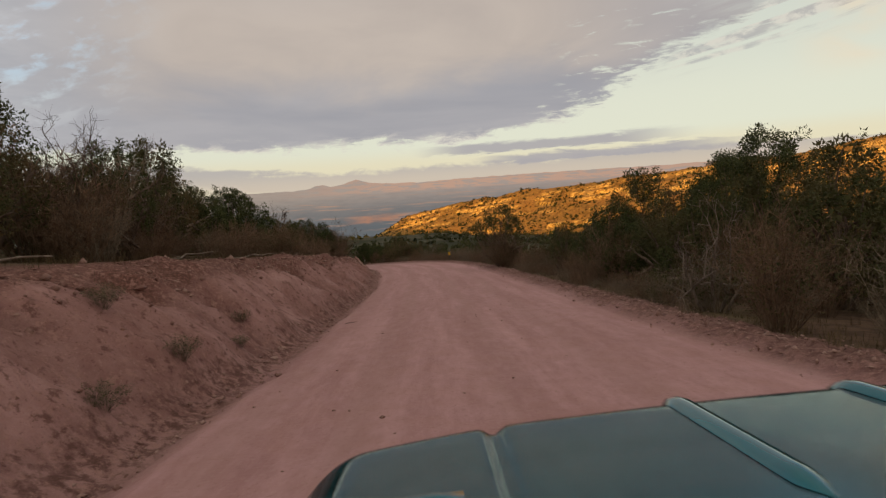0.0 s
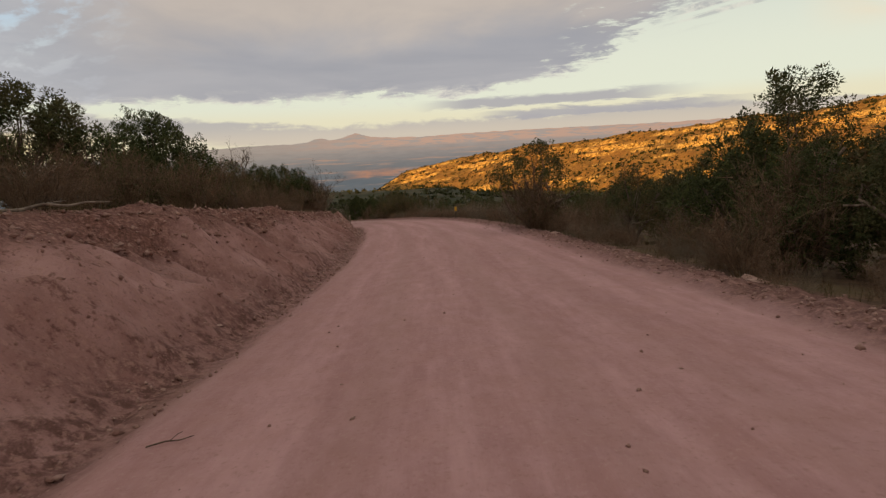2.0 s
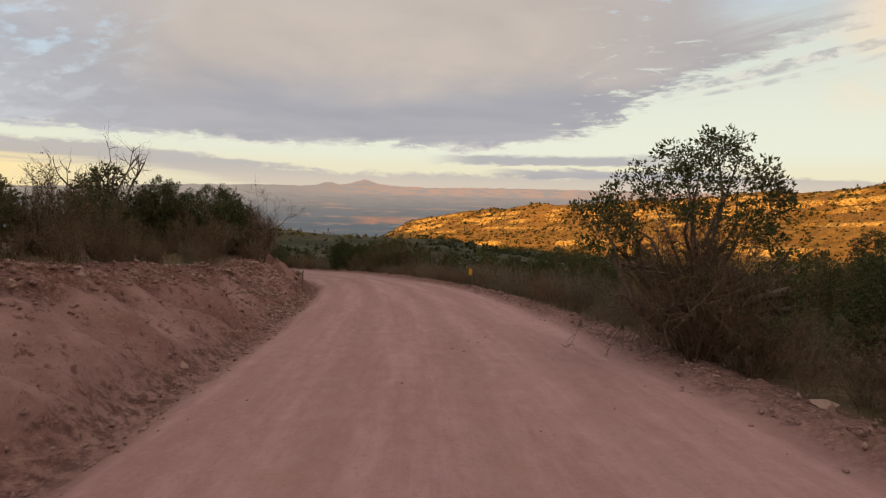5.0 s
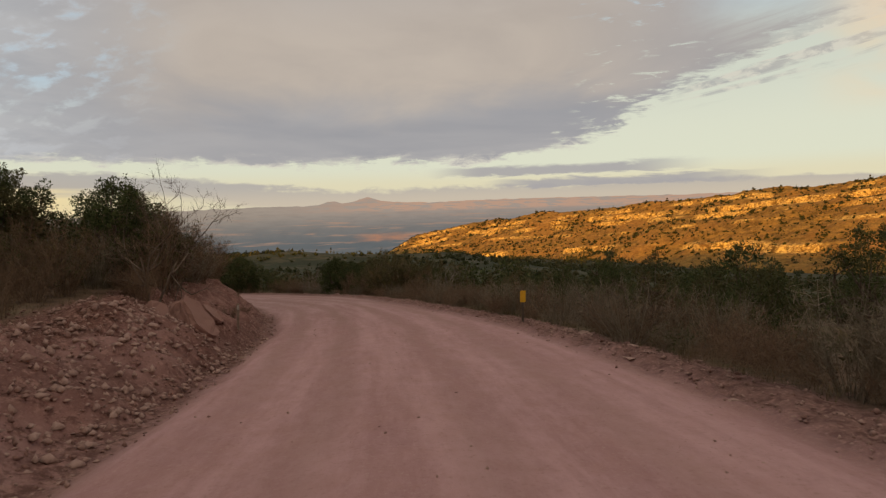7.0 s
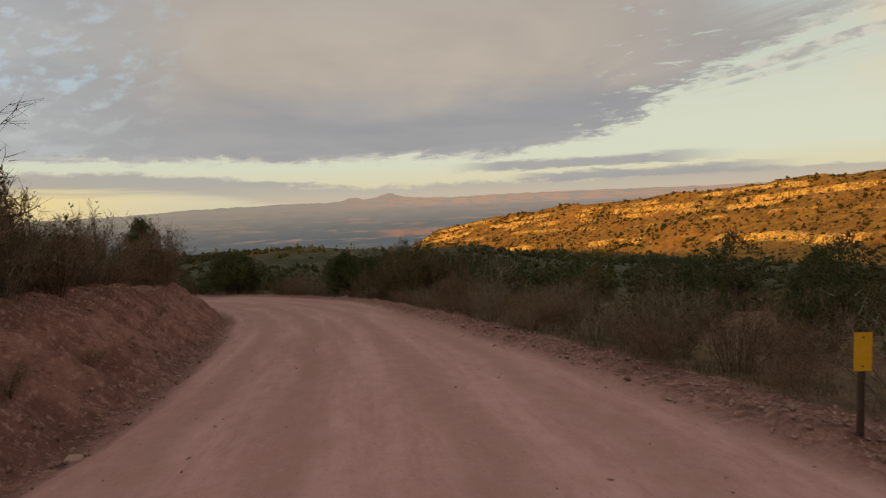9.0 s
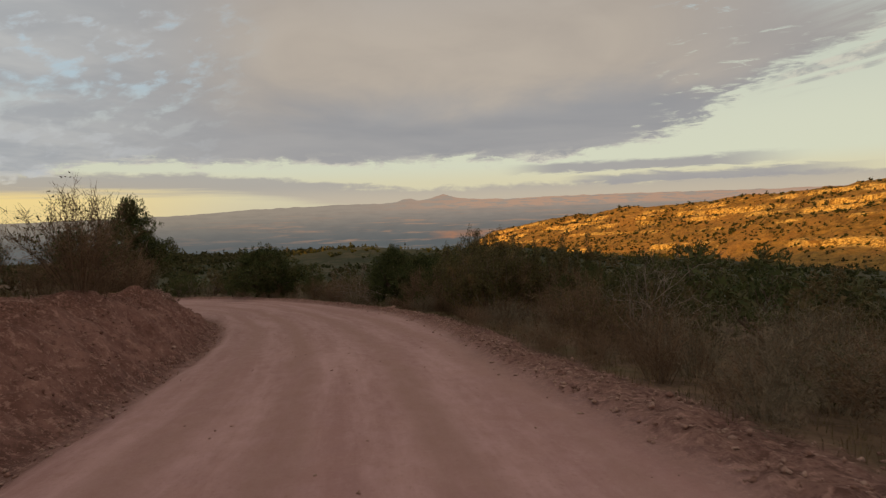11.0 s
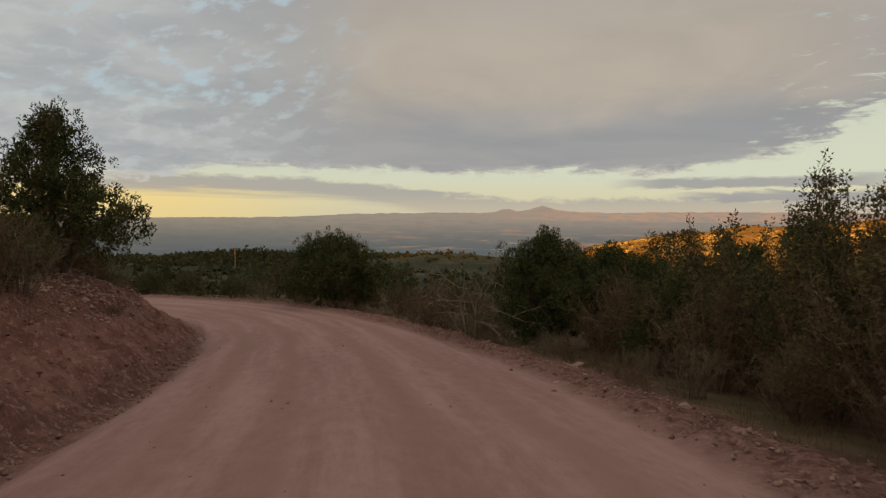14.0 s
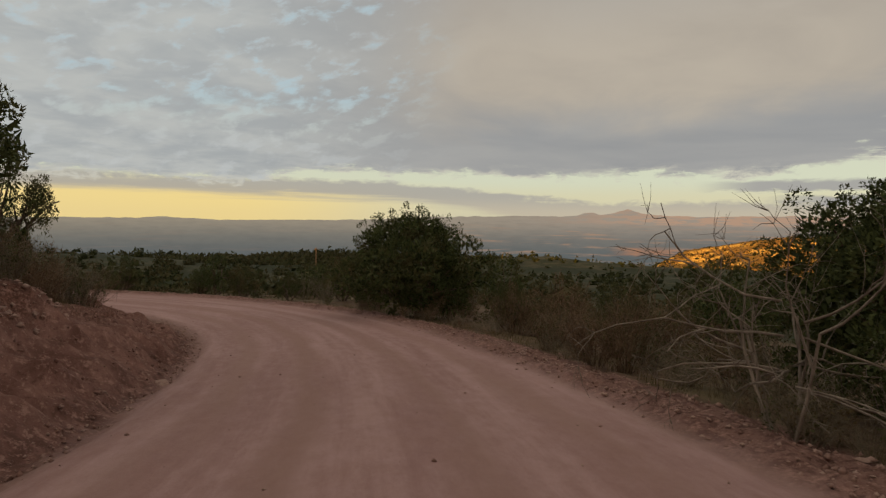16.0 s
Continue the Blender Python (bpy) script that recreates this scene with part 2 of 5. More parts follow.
def ground_material(name="red_earth"):
    """Red dirt: pale packed road with wheel streaks, raw cut bank, litter-covered soil."""
    mat, k, out = material(name)
    pos = k.n("NewGeometry").outputs["Position"]
    s, dd, road, bank = (k.attr(a) for a in ("along", "across", "road", "bank"))
    n_big, n_mid, n_fine = k.noise(pos, 0.35, 4), k.noise(pos, 2.2, 6, 0.6), k.noise(pos, 22, 5, 0.7)
    grit = k.noise(pos, 75, 3, 0.7)
    lane = k.noise(k.xyz(k.m("MULTIPLY", dd, 1.0), k.m("MULTIPLY", s, 0.075), 0.0), 1.9, 6, 0.65)
    lane2 = k.noise(k.xyz(k.m("MULTIPLY", dd, 1.0), k.m("MULTIPLY", s, 0.40), 5.0), 6.0, 6, 0.68)
    track = k.m("ADD", k.m("MULTIPLY", lane, 0.65), k.m("MULTIPLY", lane2, 0.35))
    c_road = k.mix(k.step(track, 0.34, 0.66), (0.365, 0.194, 0.192), (0.520, 0.304, 0.305))
    c_road = k.mix(k.step(n_mid, 0.35, 0.75, 0.0, 0.45), c_road, (0.41, 0.222, 0.20))
    c_road = k.mix(k.step(n_fine, 0.56, 0.68, 0.0, 0.4), c_road, (0.52, 0.35, 0.31))
    c_road = k.mix(k.step(n_fine, 0.44, 0.34, 0.0, 0.4), c_road, (0.27, 0.15, 0.125))
    c_road = k.mix(k.m("MULTIPLY", k.step(grit, 0.60, 0.72), 0.35), c_road, (0.56, 0.42, 0.38))
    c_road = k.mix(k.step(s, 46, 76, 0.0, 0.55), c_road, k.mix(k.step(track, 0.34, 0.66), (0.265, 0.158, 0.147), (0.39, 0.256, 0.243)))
    for lane_o, depth_ in ((-1.9, 0.5), (-0.75, 0.6), (0.75, 0.6), (2.0, 0.5)):
        dist_ = k.m("ABSOLUTE", k.m("SUBTRACT", k.m("ADD", dd, k.m("MULTIPLY", k.m("SUBTRACT", n_big, 0.5), 0.7)), lane_o))
        c_road = k.mix(k.m("MULTIPLY", k.step(dist_, 0.42, 0.05), k.m("MULTIPLY", k.step(s, 34, 56, depth_ * 0.45, depth_), k.step(lane, 0.3, 0.6))), c_road, (0.27, 0.15, 0.125))
    n_clod = k.noise(pos, 6.0, 6, 0.7)
    c_bank = k.mix(k.step(n_mid, 0.3, 0.7), (0.310, 0.165, 0.150), (0.455, 0.265, 0.246))
    c_bank = k.mix(k.step(n_big, 0.42, 0.66, 0.0, 0.6), c_bank, (0.225, 0.108, 0.092))
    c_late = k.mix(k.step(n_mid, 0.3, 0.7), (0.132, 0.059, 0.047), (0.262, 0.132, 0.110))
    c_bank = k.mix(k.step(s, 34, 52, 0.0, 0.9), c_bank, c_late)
    c_bank = k.mix(k.step(dd, 1.0, 2.0, 0.0, 0.85), c_bank, k.mix(k.step(n_clod, 0.38, 0.62), (0.100, 0.048, 0.040), (0.270, 0.150, 0.130)))
    c_bank = k.mix(k.step(n_clod, 0.54, 0.64, 0.0, 0.75), c_bank, (0.130, 0.060, 0.048))
    # carved gullies also darkened in the colour, as shade inside the recess
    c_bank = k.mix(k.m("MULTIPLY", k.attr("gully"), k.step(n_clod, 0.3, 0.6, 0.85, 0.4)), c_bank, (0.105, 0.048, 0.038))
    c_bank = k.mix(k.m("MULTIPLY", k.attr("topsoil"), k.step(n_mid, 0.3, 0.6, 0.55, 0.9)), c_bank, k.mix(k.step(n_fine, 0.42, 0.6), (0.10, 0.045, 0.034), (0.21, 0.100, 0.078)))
    # foot strip: dark clods, plus the ditch's shade put into the colour
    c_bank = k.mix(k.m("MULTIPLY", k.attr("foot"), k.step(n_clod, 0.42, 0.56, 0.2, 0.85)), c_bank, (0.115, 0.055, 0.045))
    c_bank = k.mix(k.step(k.noise(pos, 8.0, 5, 0.72), 0.53, 0.63, 0.0, 0.75), c_bank, (0.365, 0.205, 0.175))
    c_bank = k.mix(k.step(n_fine, 0.57, 0.68, 0.0, 0.5), c_bank, (0.43, 0.27, 0.235))
    c_bank = k.mix(k.step(n_fine, 0.42, 0.33, 0.0, 0.5), c_bank, (0.105, 0.048, 0.038))
    c_soil = k.mix(k.step(n_mid, 0.35, 0.65), (0.085, 0.052, 0.035), (0.155, 0.097, 0.065))
    c_soil = k.mix(k.step(n_big, 0.45, 0.65, 0.0, 0.6), c_soil, (0.13, 0.105, 0.054))
    c_soil = k.mix(k.step(n_fine, 0.58, 0.68, 0.0, 0.5), c_soil, (0.22, 0.170, 0.112))
    cover = k.step(k.attr("far"), 0.0, 1.0)
    c_far = k.mix(k.step(k.noise(pos, 0.05, 5, 0.6), 0.4, 0.6), (0.037, 0.038, 0.021), (0.080, 0.070, 0.041))
    c_far = k.mix(k.step(k.noise(pos, 0.22, 4, 0.7), 0.47, 0.56, 0.0, 0.8), c_far, (0.030, 0.036, 0.016))
    c_soil = k.mix(cover, c_soil, c_far)
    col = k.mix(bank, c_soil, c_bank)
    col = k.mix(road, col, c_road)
    hgt = k.m("ADD", k.m("MULTIPLY", n_fine, 0.5), k.m("ADD", k.m("MULTIPLY", grit, 0.25), k.m("MULTIPLY", lane2, 0.3)))
    clod = k.m("MULTIPLY", k.m("ADD", k.m("MULTIPLY", n_clod, 3.4), k.m("MULTIPLY", k.noise(pos, 14.0, 4, 0.7), 1.0)), bank)
    finish(k, out, col, 0.95, k.m("ADD", hgt, clod), 0.6, 0.04, spec=0.15)
    return mat


def hill_material(name="limestone_hillside"):
    """Tawny scrub slope with pale ledges where the face is steep."""
    mat, k, out = material(name)
    g = k.n("NewGeometry")
    pos, nz = g.outputs["Position"], k.sep(g.outputs["True Normal"])[2]
    n1, n2, n3 = k.noise(pos, 0.03, 5, 0.6), k.noise(pos, 0.13, 6, 0.68), k.noise(pos, 0.5, 6, 0.8)
    ledge = k.attr("ledge")
    soil = k.mix(k.step(n2, 0.36, 0.66), (0.15, 0.080, 0.022), (0.37, 0.200, 0.050))
    soil = k.mix(k.step(n1, 0.42, 0.62, 0.0, 0.5), soil, (0.36, 0.165, 0.045))
    n4 = k.noise(pos, 0.9, 5, 0.8)
    soil = k.mix(k.step(n3, 0.54, 0.66, 0.0, 0.6), soil, (0.58, 0.35, 0.10))
    soil = k.mix(k.step(n4, 0.54, 0.60, 0.0, 0.75), soil, (0.060, 0.050, 0.018))
    soil = k.mix(k.step(n3, 0.43, 0.34, 0.0, 0.6), soil, (0.07, 0.06, 0.022))
    rock = k.mix(k.step(n3, 0.4, 0.6), (0.30, 0.165, 0.045), (0.80, 0.52, 0.165))
    f = k.m("MULTIPLY", ledge, k.step(k.m("ADD", k.m("MULTIPLY", n2, 0.5), k.m("MULTIPLY", n3, 0.5)), 0.44, 0.54))
    finish(k, out, k.mix(f, soil, rock), 0.95, k.m("ADD", n3, n2), 0.8, 0.9, spec=0.1)
    return mat


def mesa_material(name="distant_plateau"):
    """Far country: air haze and patches of sunlight are painted into a glowing colour."""
    mat, k, out = material(name)
    pos = k.n("NewGeometry").outputs["Position"]
    x, y, z = k.sep(pos)
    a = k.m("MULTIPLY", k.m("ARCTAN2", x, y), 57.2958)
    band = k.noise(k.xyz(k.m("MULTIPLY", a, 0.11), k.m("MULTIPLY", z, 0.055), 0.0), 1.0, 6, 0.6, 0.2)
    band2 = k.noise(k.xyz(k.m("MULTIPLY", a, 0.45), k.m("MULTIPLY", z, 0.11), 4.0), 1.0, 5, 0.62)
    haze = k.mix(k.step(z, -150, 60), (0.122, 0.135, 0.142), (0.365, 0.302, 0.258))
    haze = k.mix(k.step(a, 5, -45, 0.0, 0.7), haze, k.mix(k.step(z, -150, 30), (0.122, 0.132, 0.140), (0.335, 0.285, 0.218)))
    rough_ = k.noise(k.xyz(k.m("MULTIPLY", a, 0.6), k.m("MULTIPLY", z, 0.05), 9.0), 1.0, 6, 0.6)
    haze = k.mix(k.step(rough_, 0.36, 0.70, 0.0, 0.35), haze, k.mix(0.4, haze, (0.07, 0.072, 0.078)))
    # low sun on the upper cliffs, painted as a warmer tone
    lit_cliff = k.m("MULTIPLY", k.step(z, 8, 30), k.m("MULTIPLY", k.step(k.m("ADD", rough_, k.m("MULTIPLY", band2, 0.6)), 0.70, 0.82), k.step(a, -18, -2)))
    haze = k.mix(k.m("MULTIPLY", lit_cliff, 0.8), haze, (0.52, 0.32, 0.225))
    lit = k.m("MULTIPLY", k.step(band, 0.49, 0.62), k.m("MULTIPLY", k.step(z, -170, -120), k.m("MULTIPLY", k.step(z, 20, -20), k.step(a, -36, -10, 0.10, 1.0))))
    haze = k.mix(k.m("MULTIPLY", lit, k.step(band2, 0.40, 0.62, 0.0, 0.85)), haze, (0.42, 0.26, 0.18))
    # one stronger orange patch of painted sunlight, low on the slopes
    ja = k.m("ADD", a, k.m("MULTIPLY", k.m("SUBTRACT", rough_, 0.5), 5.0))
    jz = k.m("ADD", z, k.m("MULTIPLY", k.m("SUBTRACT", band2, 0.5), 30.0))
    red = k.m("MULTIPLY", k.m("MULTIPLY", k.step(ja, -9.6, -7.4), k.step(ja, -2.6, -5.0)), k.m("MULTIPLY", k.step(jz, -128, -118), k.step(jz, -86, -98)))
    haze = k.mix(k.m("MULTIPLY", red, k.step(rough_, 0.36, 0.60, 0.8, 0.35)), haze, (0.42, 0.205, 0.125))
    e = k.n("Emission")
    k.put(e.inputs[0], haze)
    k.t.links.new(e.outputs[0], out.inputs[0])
    return mat


def foliage_material(name, dark, light, dry=None, through=0.25):
    mat, k, out = material(name)
    g = k.n("NewGeometry")
    r, pos = g.outputs["Random Per Island"], g.outputs["Position"]
    ob = k.n("ObjectInfo").outputs["Random"]
    c = k.mix(r, dark, light)
    if dry:
        c = k.mix(k.step(k.m("ADD", k.noise(pos, 1.3, 3), k.m("MULTIPLY", ob, 0.18)), 0.56, 0.72, 0.0, 0.8), c, dry)
    b = k.n("BsdfPrincipled")
    k.put(b.inputs["Base Color"], c)
    b.inputs["Roughness"].default_value, b.inputs["Specular IOR Level"].default_value = 0.75, 0.2
    t = k.n("BsdfTranslucent")
    k.put(t.inputs[0], c)
    mx = k.n("MixShader")
    mx.inputs[0].default_value = through
    k.t.links.new(b.outputs[0], mx.inputs[1])
    k.t.links.new(t.outputs[0], mx.inputs[2])
    k.t.links.new(mx.outputs[0], out.inputs[0])
    return mat


def bark_material(name, dark, light, scale=9.0):
    mat, k, out = material(name)
    pos = k.n("TexCoord").outputs["Object"]
    x, y, z = k.sep(pos)
    n = k.noise(k.xyz(x, y, k.m("MULTIPLY", z, 0.22)), scale, 5, 0.65)
    c = k.mix(k.step(n, 0.35, 0.65), dark, light)
    c = k.mix(k.m("MULTIPLY", k.n("NewGeometry").outputs["Random Per Island"], 0.5), c, dark)
    finish(k, out, c, 0.95, n, 0.7, 0.02, spec=0.1)
    return mat


def stone_material(name, dark, light):
    mat, k, out = material(name)
    pos = k.n("TexCoord").outputs["Object"]
    rnd = k.m("ADD", k.n("ObjectInfo").outputs["Random"], k.n("NewGeometry").outputs["Random Per Island"])
    n, f = k.noise(pos, 5, 5, 0.65), k.noise(pos, 34, 4, 0.7)
    c = k.mix(k.step(k.m("ADD", n, k.m("MULTIPLY", rnd, 0.22)), 0.42, 0.86), dark, light)
    c = k.mix(k.step(f, 0.56, 0.7, 0.0, 0.5), c, (0.30, 0.15, 0.115))
    finish(k, out, c, 0.92, k.m("ADD", n, f), 0.6, 0.02, spec=0.2)
    return mat


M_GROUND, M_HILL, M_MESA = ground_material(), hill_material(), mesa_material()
M_JUN = foliage_material("juniper_leaf", (0.026, 0.036, 0.013), (0.100, 0.112, 0.040), (0.105, 0.088, 0.040))
M_JUN2 = foliage_material("olive_leaf", (0.036, 0.042, 0.017), (0.115, 0.110, 0.046), (0.15, 0.10, 0.052))
M_BUSH = foliage_material("brown_olive_leaf", (0.046, 0.044, 0.019), (0.150, 0.128, 0.056), (0.18, 0.115, 0.055))
M_DRY = foliage_material("dry_twig", (0.086, 0.055, 0.036), (0.230, 0.145, 0.094), None, 0.1)
M_GREY = foliage_material("grey_twig", (0.098, 0.078, 0.055), (0.245, 0.192, 0.138), None, 0.1)
M_GRASS = foliage_material("dry_grass", (0.080, 0.055, 0.030), (0.20, 0.138, 0.075), (0.085, 0.072, 0.032), 0.25)
M_FAR = foliage_material("far_scrub", (0.020, 0.026, 0.010), (0.060, 0.064, 0.024), (0.09, 0.072, 0.034), 0.15)
M_LOW = foliage_material("low_scrub", (0.06, 0.048, 0.025), (0.17, 0.125, 0.07), (0.07, 0.07, 0.03), 0.15)
M_HILLBUSH = foliage_material("sunlit_scrub", (0.014, 0.018, 0.006), (0.045, 0.043, 0.014), None, 0.1)
M_BARK = bark_material("juniper_bark", (0.075, 0.052, 0.040), (0.22, 0.165, 0.13))
M_DEAD = bark_material("bleached_wood", (0.13, 0.100, 0.083), (0.32, 0.262, 0.222))
M_ROCK = stone_material("pink_limestone", (0.20, 0.105, 0.088), (0.40, 0.262, 0.225))


# ---- the lie of the land ----
def vnoise(x, y, seed=0):
    """Smooth lattice noise, 0 to 1, for arrays."""
    xi, yi = np.floor(x).astype(np.int64), np.floor(y).astype(np.int64)
    fx, fy = x - xi, y - yi
    fx, fy = fx * fx * (3 - 2 * fx), fy * fy * (3 - 2 * fy)

    def lattice(a, b):
        v = (a * 374761393 + b * 668265263 + seed * 974634777) & 0x7FFFFFFF
        v = ((v ^ (v >> 13)) * 1274126177) & 0x7FFFFFFF
        return ((v ^ (v >> 16)) & 0xFFFF) / 65535.0

    a, b = lattice(xi, yi) * (1 - fx) + lattice(xi + 1, yi) * fx, lattice(xi, yi + 1) * (1 - fx) + lattice(xi + 1, yi + 1) * fx
    return a * (1 - fy) + b * fy


def fbm(x, y, octaves=4, seed=0, gain=0.5):
    total, amp, norm = 0.0, 1.0, 0.0
    for o in range(octaves):
        total, norm = total + amp * vnoise(x * 2**o, y * 2**o, seed + o), norm + amp
        amp *= gain
    return total / norm


def ramp(x, lo, hi):
    t = np.clip((x - lo) / (hi - lo), 0, 1)
    return t * t * (3 - 2 * t)


# The road's line: the wheel path, by heading (degrees to the left) and grade against distance.
ROAD_S = np.array([-60, 0, 22, 35, 45, 58, 70, 82, 92, 104, 116, 140, 200.0])
ROAD_H = np.array([0, 1.2, 1.9, 4.5, 8.3, 15.2, 22.8, 30.0, 38, 56, 76, 98, 98.0])
ROAD_G = np.array([-.10, -.10, -.085, -.078, -.09, -.10, -.108, -.098, -.085, -.07, -.05, -.05, -.05])
CS = np.arange(-60, 200, 0.25)
ch, cg = np.radians(np.interp(CS, ROAD_S, ROAD_H)), np.interp(CS, ROAD_S, ROAD_G)
CX, CY, CZ = np.cumsum(-np.sin(ch)) * 0.25, np.cumsum(np.cos(ch)) * 0.25, np.cumsum(cg) * 0.25
i0 = int(np.argmin(abs(CS)))
CX, CY, CZ = CX - CX[i0], CY - CY[i0], CZ - CZ[i0] + 0.06


def road_at(s, off=0.0):
    """The place on the road at distance s, off metres to the right of the wheel path."""
    hh = np.interp(s, CS, ch)
    return np.interp(s, CS, CX) + off * np.cos(hh), np.interp(s, CS, CY) + off * np.sin(hh), np.interp(s, CS, CZ), hh


def road_coords(x, y):
    """Distance along the road and across it (right positive) for arrays of points."""
    s, off = np.empty(x.size), np.empty(x.size)
    xf, yf = x.ravel(), y.ravel()
    px_, py_ = CX[::2], CY[::2]
    for a in range(0, xf.size, 20000):
        dx_, dy_ = xf[a:a + 20000, None] - px_, yf[a:a + 20000, None] - py_
        i = np.argmin(dx_**2 + dy_**2, 1)
        r = np.arange(len(i))
        c_, s_ = np.cos(ch[::2][i]), np.sin(ch[::2][i])
        ax, ay = dx_[r, i], dy_[r, i]
        s[a:a + 20000] = CS[::2][i] + (-ax * s_ + ay * c_)
        along = np.hypot(ax, ay)
        o = ax * c_ + ay * s_
        off[a:a + 20000] = np.where(along > 60, np.sign(o) * along, o)
    return s.reshape(x.shape), off.reshape(x.shape)


# edges of the graded surface, and the bank's height, along the road
EDGE_S = np.array([-60, 0, 12, 20, 26, 33, 40, 45, 51, 57, 65, 68, 73, 80, 86, 92, 100, 112, 200.0])
EDGE_L = np.array([-2.65, -2.65, -2.5, -2.45, -2.45, -2.65, -2.75, -2.8, -2.8, -3.05, -3.3, -3.3, -3.1, -3.05, -3.1, -3.2, -3.25, -3.3, -3.3])
EDGE_R = np.array([4.0, 4.0, 3.75, 3.6, 3.52, 3.5, 3.45, 3.35, 2.9, 2.45, 2.28, 2.6, 3.05, 3.25, 3.0, 2.82, 2.72, 2.45, 2.45])
BANK_S = np.array([-60, 0, 18, 30, 38, 44, 50, 56, 70, 78, 82, 85, 89, 92, 96, 101, 200.0])
BANK_H = np.array([1.8, 1.8, 1.7, 1.5, 1.2, 0.95, 1.35, 1.5, 1.55, 1.55, 1.6, 1.75, 2.1, 1.7, 1.15, 1.0, 1.3])


# low wooded hills beyond the bend: x, y, top, radius
MOUNDS = [(-140, 497, -27, 62), (-176, 480, -31, 50), (-183, 362, -25.5, 46), (-214, 342, -26, 42), (-262, 300, -26, 60), (-60, 520, -40, 70), (-330, 330, -30, 70)]


def bank_face(s, o):
    """How far up the left bank a point lies, and how deep in a gully, for arrays."""
    u = -(o - np.interp(s, EDGE_S, EDGE_L)) + 0.35 * (fbm(s * 0.35, s * 0 + 3.0, 3, 11) - 0.5)
    g = abs(fbm(s * 0.62 + u * 0.40, u * 0.16, 3, 23) - 0.5) + 0.02 * fbm(s * 4.0, u * 4.0, 2, 25)
    return u, np.exp(-((g / 0.055) ** 2)) * ramp(u, 0.1, 0.6) * ramp(-u, -3.0, -1.8)


def land(x, y):
    """Height of the ground, with the masks of road and bank, for arrays."""
    x, y = np.asarray(x, float), np.asarray(y, float)
    s, o = road_coords(x, y)
    z0 = np.interp(s, CS, CZ)
    LEFT, RIGHT = np.interp(s, EDGE_S, EDGE_L), np.interp(s, EDGE_S, EDGE_R)
    # the graded surface: nearly flat, falling to the ditch under the bank
    z = z0 - 0.02 * np.clip(o, 0, RIGHT) - 0.05 * np.clip(-o - 0.3, 0, 2.9) + 0.018 * np.cos(o * 2.3) * ramp(-abs(o), -3.5, -2.5)
    z += 0.018 * (fbm(s * 0.5, o * 2.5, 3, 5) - 0.5)
    # left: cut bank, rilled, then a rising bench
    hb = np.interp(s, BANK_S, BANK_H)
    u, gully = bank_face(s, o)
    rill = fbm(s * 1.5 + u * 0.45, u * 0.45, 4, 21)
    lump = fbm(s * 0.8, u * 0.9, 4, 31)
    face = ramp(u, -0.15, 2.45 + 0.9 * ramp(s, 76, 86)) * hb
    z += face
    on = ramp(u, 0.15, 0.7) * ramp(-u, -3.4, -1.5)
    z += on * ((rill - 0.5) * 0.60 + (lump - 0.5) * 0.65 + (fbm(s * 3.2 + u * 1.5, u * 2.2, 4, 41, 0.6) - 0.5) * (0.26 + 0.34 * ramp(s, 38, 50)))
    z -= gully * 0.24
    z -= 0.14 * ramp(u, -0.5, 0.1) * ramp(-u, -0.7, -0.12)
    z += ramp(u, -0.35, 0.0) * ramp(-u, -0.9, -0.3) * (fbm(s * 5, u * 5, 3, 45, 0.65) - 0.5) * 0.16
    bench = np.clip(u - 2.6, 0, 400)
    z += np.where(bench > 0, 0.055 * np.minimum(bench, 45) + (fbm(x * 0.16, y * 0.16, 4, 51) - 0.5) * 0.9 * ramp(bench, 0, 5), 0)
    # right: low windrow of graded spoil, then the slope falls away
    v = o - RIGHT
    z += 0.13 * ramp(v, -0.2, 0.30) * ramp(-v, -1.2, -0.4) * (0.3 + fbm(s * 0.8, v, 3, 61))
    z += ramp(v, -0.2, 0.15) * ramp(-v, -1.8, -0.7) * (fbm(s * 3.8, v * 3.8, 4, 65, 0.65) - 0.5) * 0.26
    drop = np.clip(v - 0.9, 0, 5000)
    z -= 0.11 * np.minimum(drop, 60) + 0.085 * np.clip(drop - 60, 0, 380)
    z += (fbm(x * 0.12, y * 0.12, 4, 71) - 0.5) * 1.2 * ramp(drop, 1, 9)
    # farther on everything merges into open country that falls towards the basin
    far = np.hypot(x + 10, y - 50)
    ahead = -x * math.sin(radians(20)) + y * math.cos(radians(20))
    open_z = -9.0 - 0.058 * np.clip(ahead - 110, -400, 370) - 0.22 * np.clip(ahead - 480, 0, 1400)
    open_z += (fbm(x * 0.012, y * 0.012, 4, 81) - 0.5) * 17 * ramp(far, 80, 260) + (fbm(x * 0.003, y * 0.003, 4, 85) - 0.5) * 60 * ramp(far, 350, 900)
    k = ramp(far, 60, 150) * np.maximum(ramp(-o, -25, 5), ramp(-x, -70, 20) * ramp(far, 90, 220))
    z = z * (1 - k) + open_z * k
    for mx, my, mz, mr in MOUNDS:
        g = np.exp(-((x - mx) ** 2 + (y - my) ** 2) / mr**2)
        z = z + (mz - z) * np.minimum(1, 1.15 * g)
    val = ramp(o, 300, 900) * ramp(ahead, 200, 900) * ramp(x, -60, 40)
    z = z * (1 - val) + (-66 - 0.05 * np.clip(ahead - 900, 0, 3000)) * val
    z = np.maximum(z, -330)
    # the high ridge behind, which keeps the road in shade
    q = x * S2[1] - y * S2[0]
    back = x * S2[0] + y * S2[1]
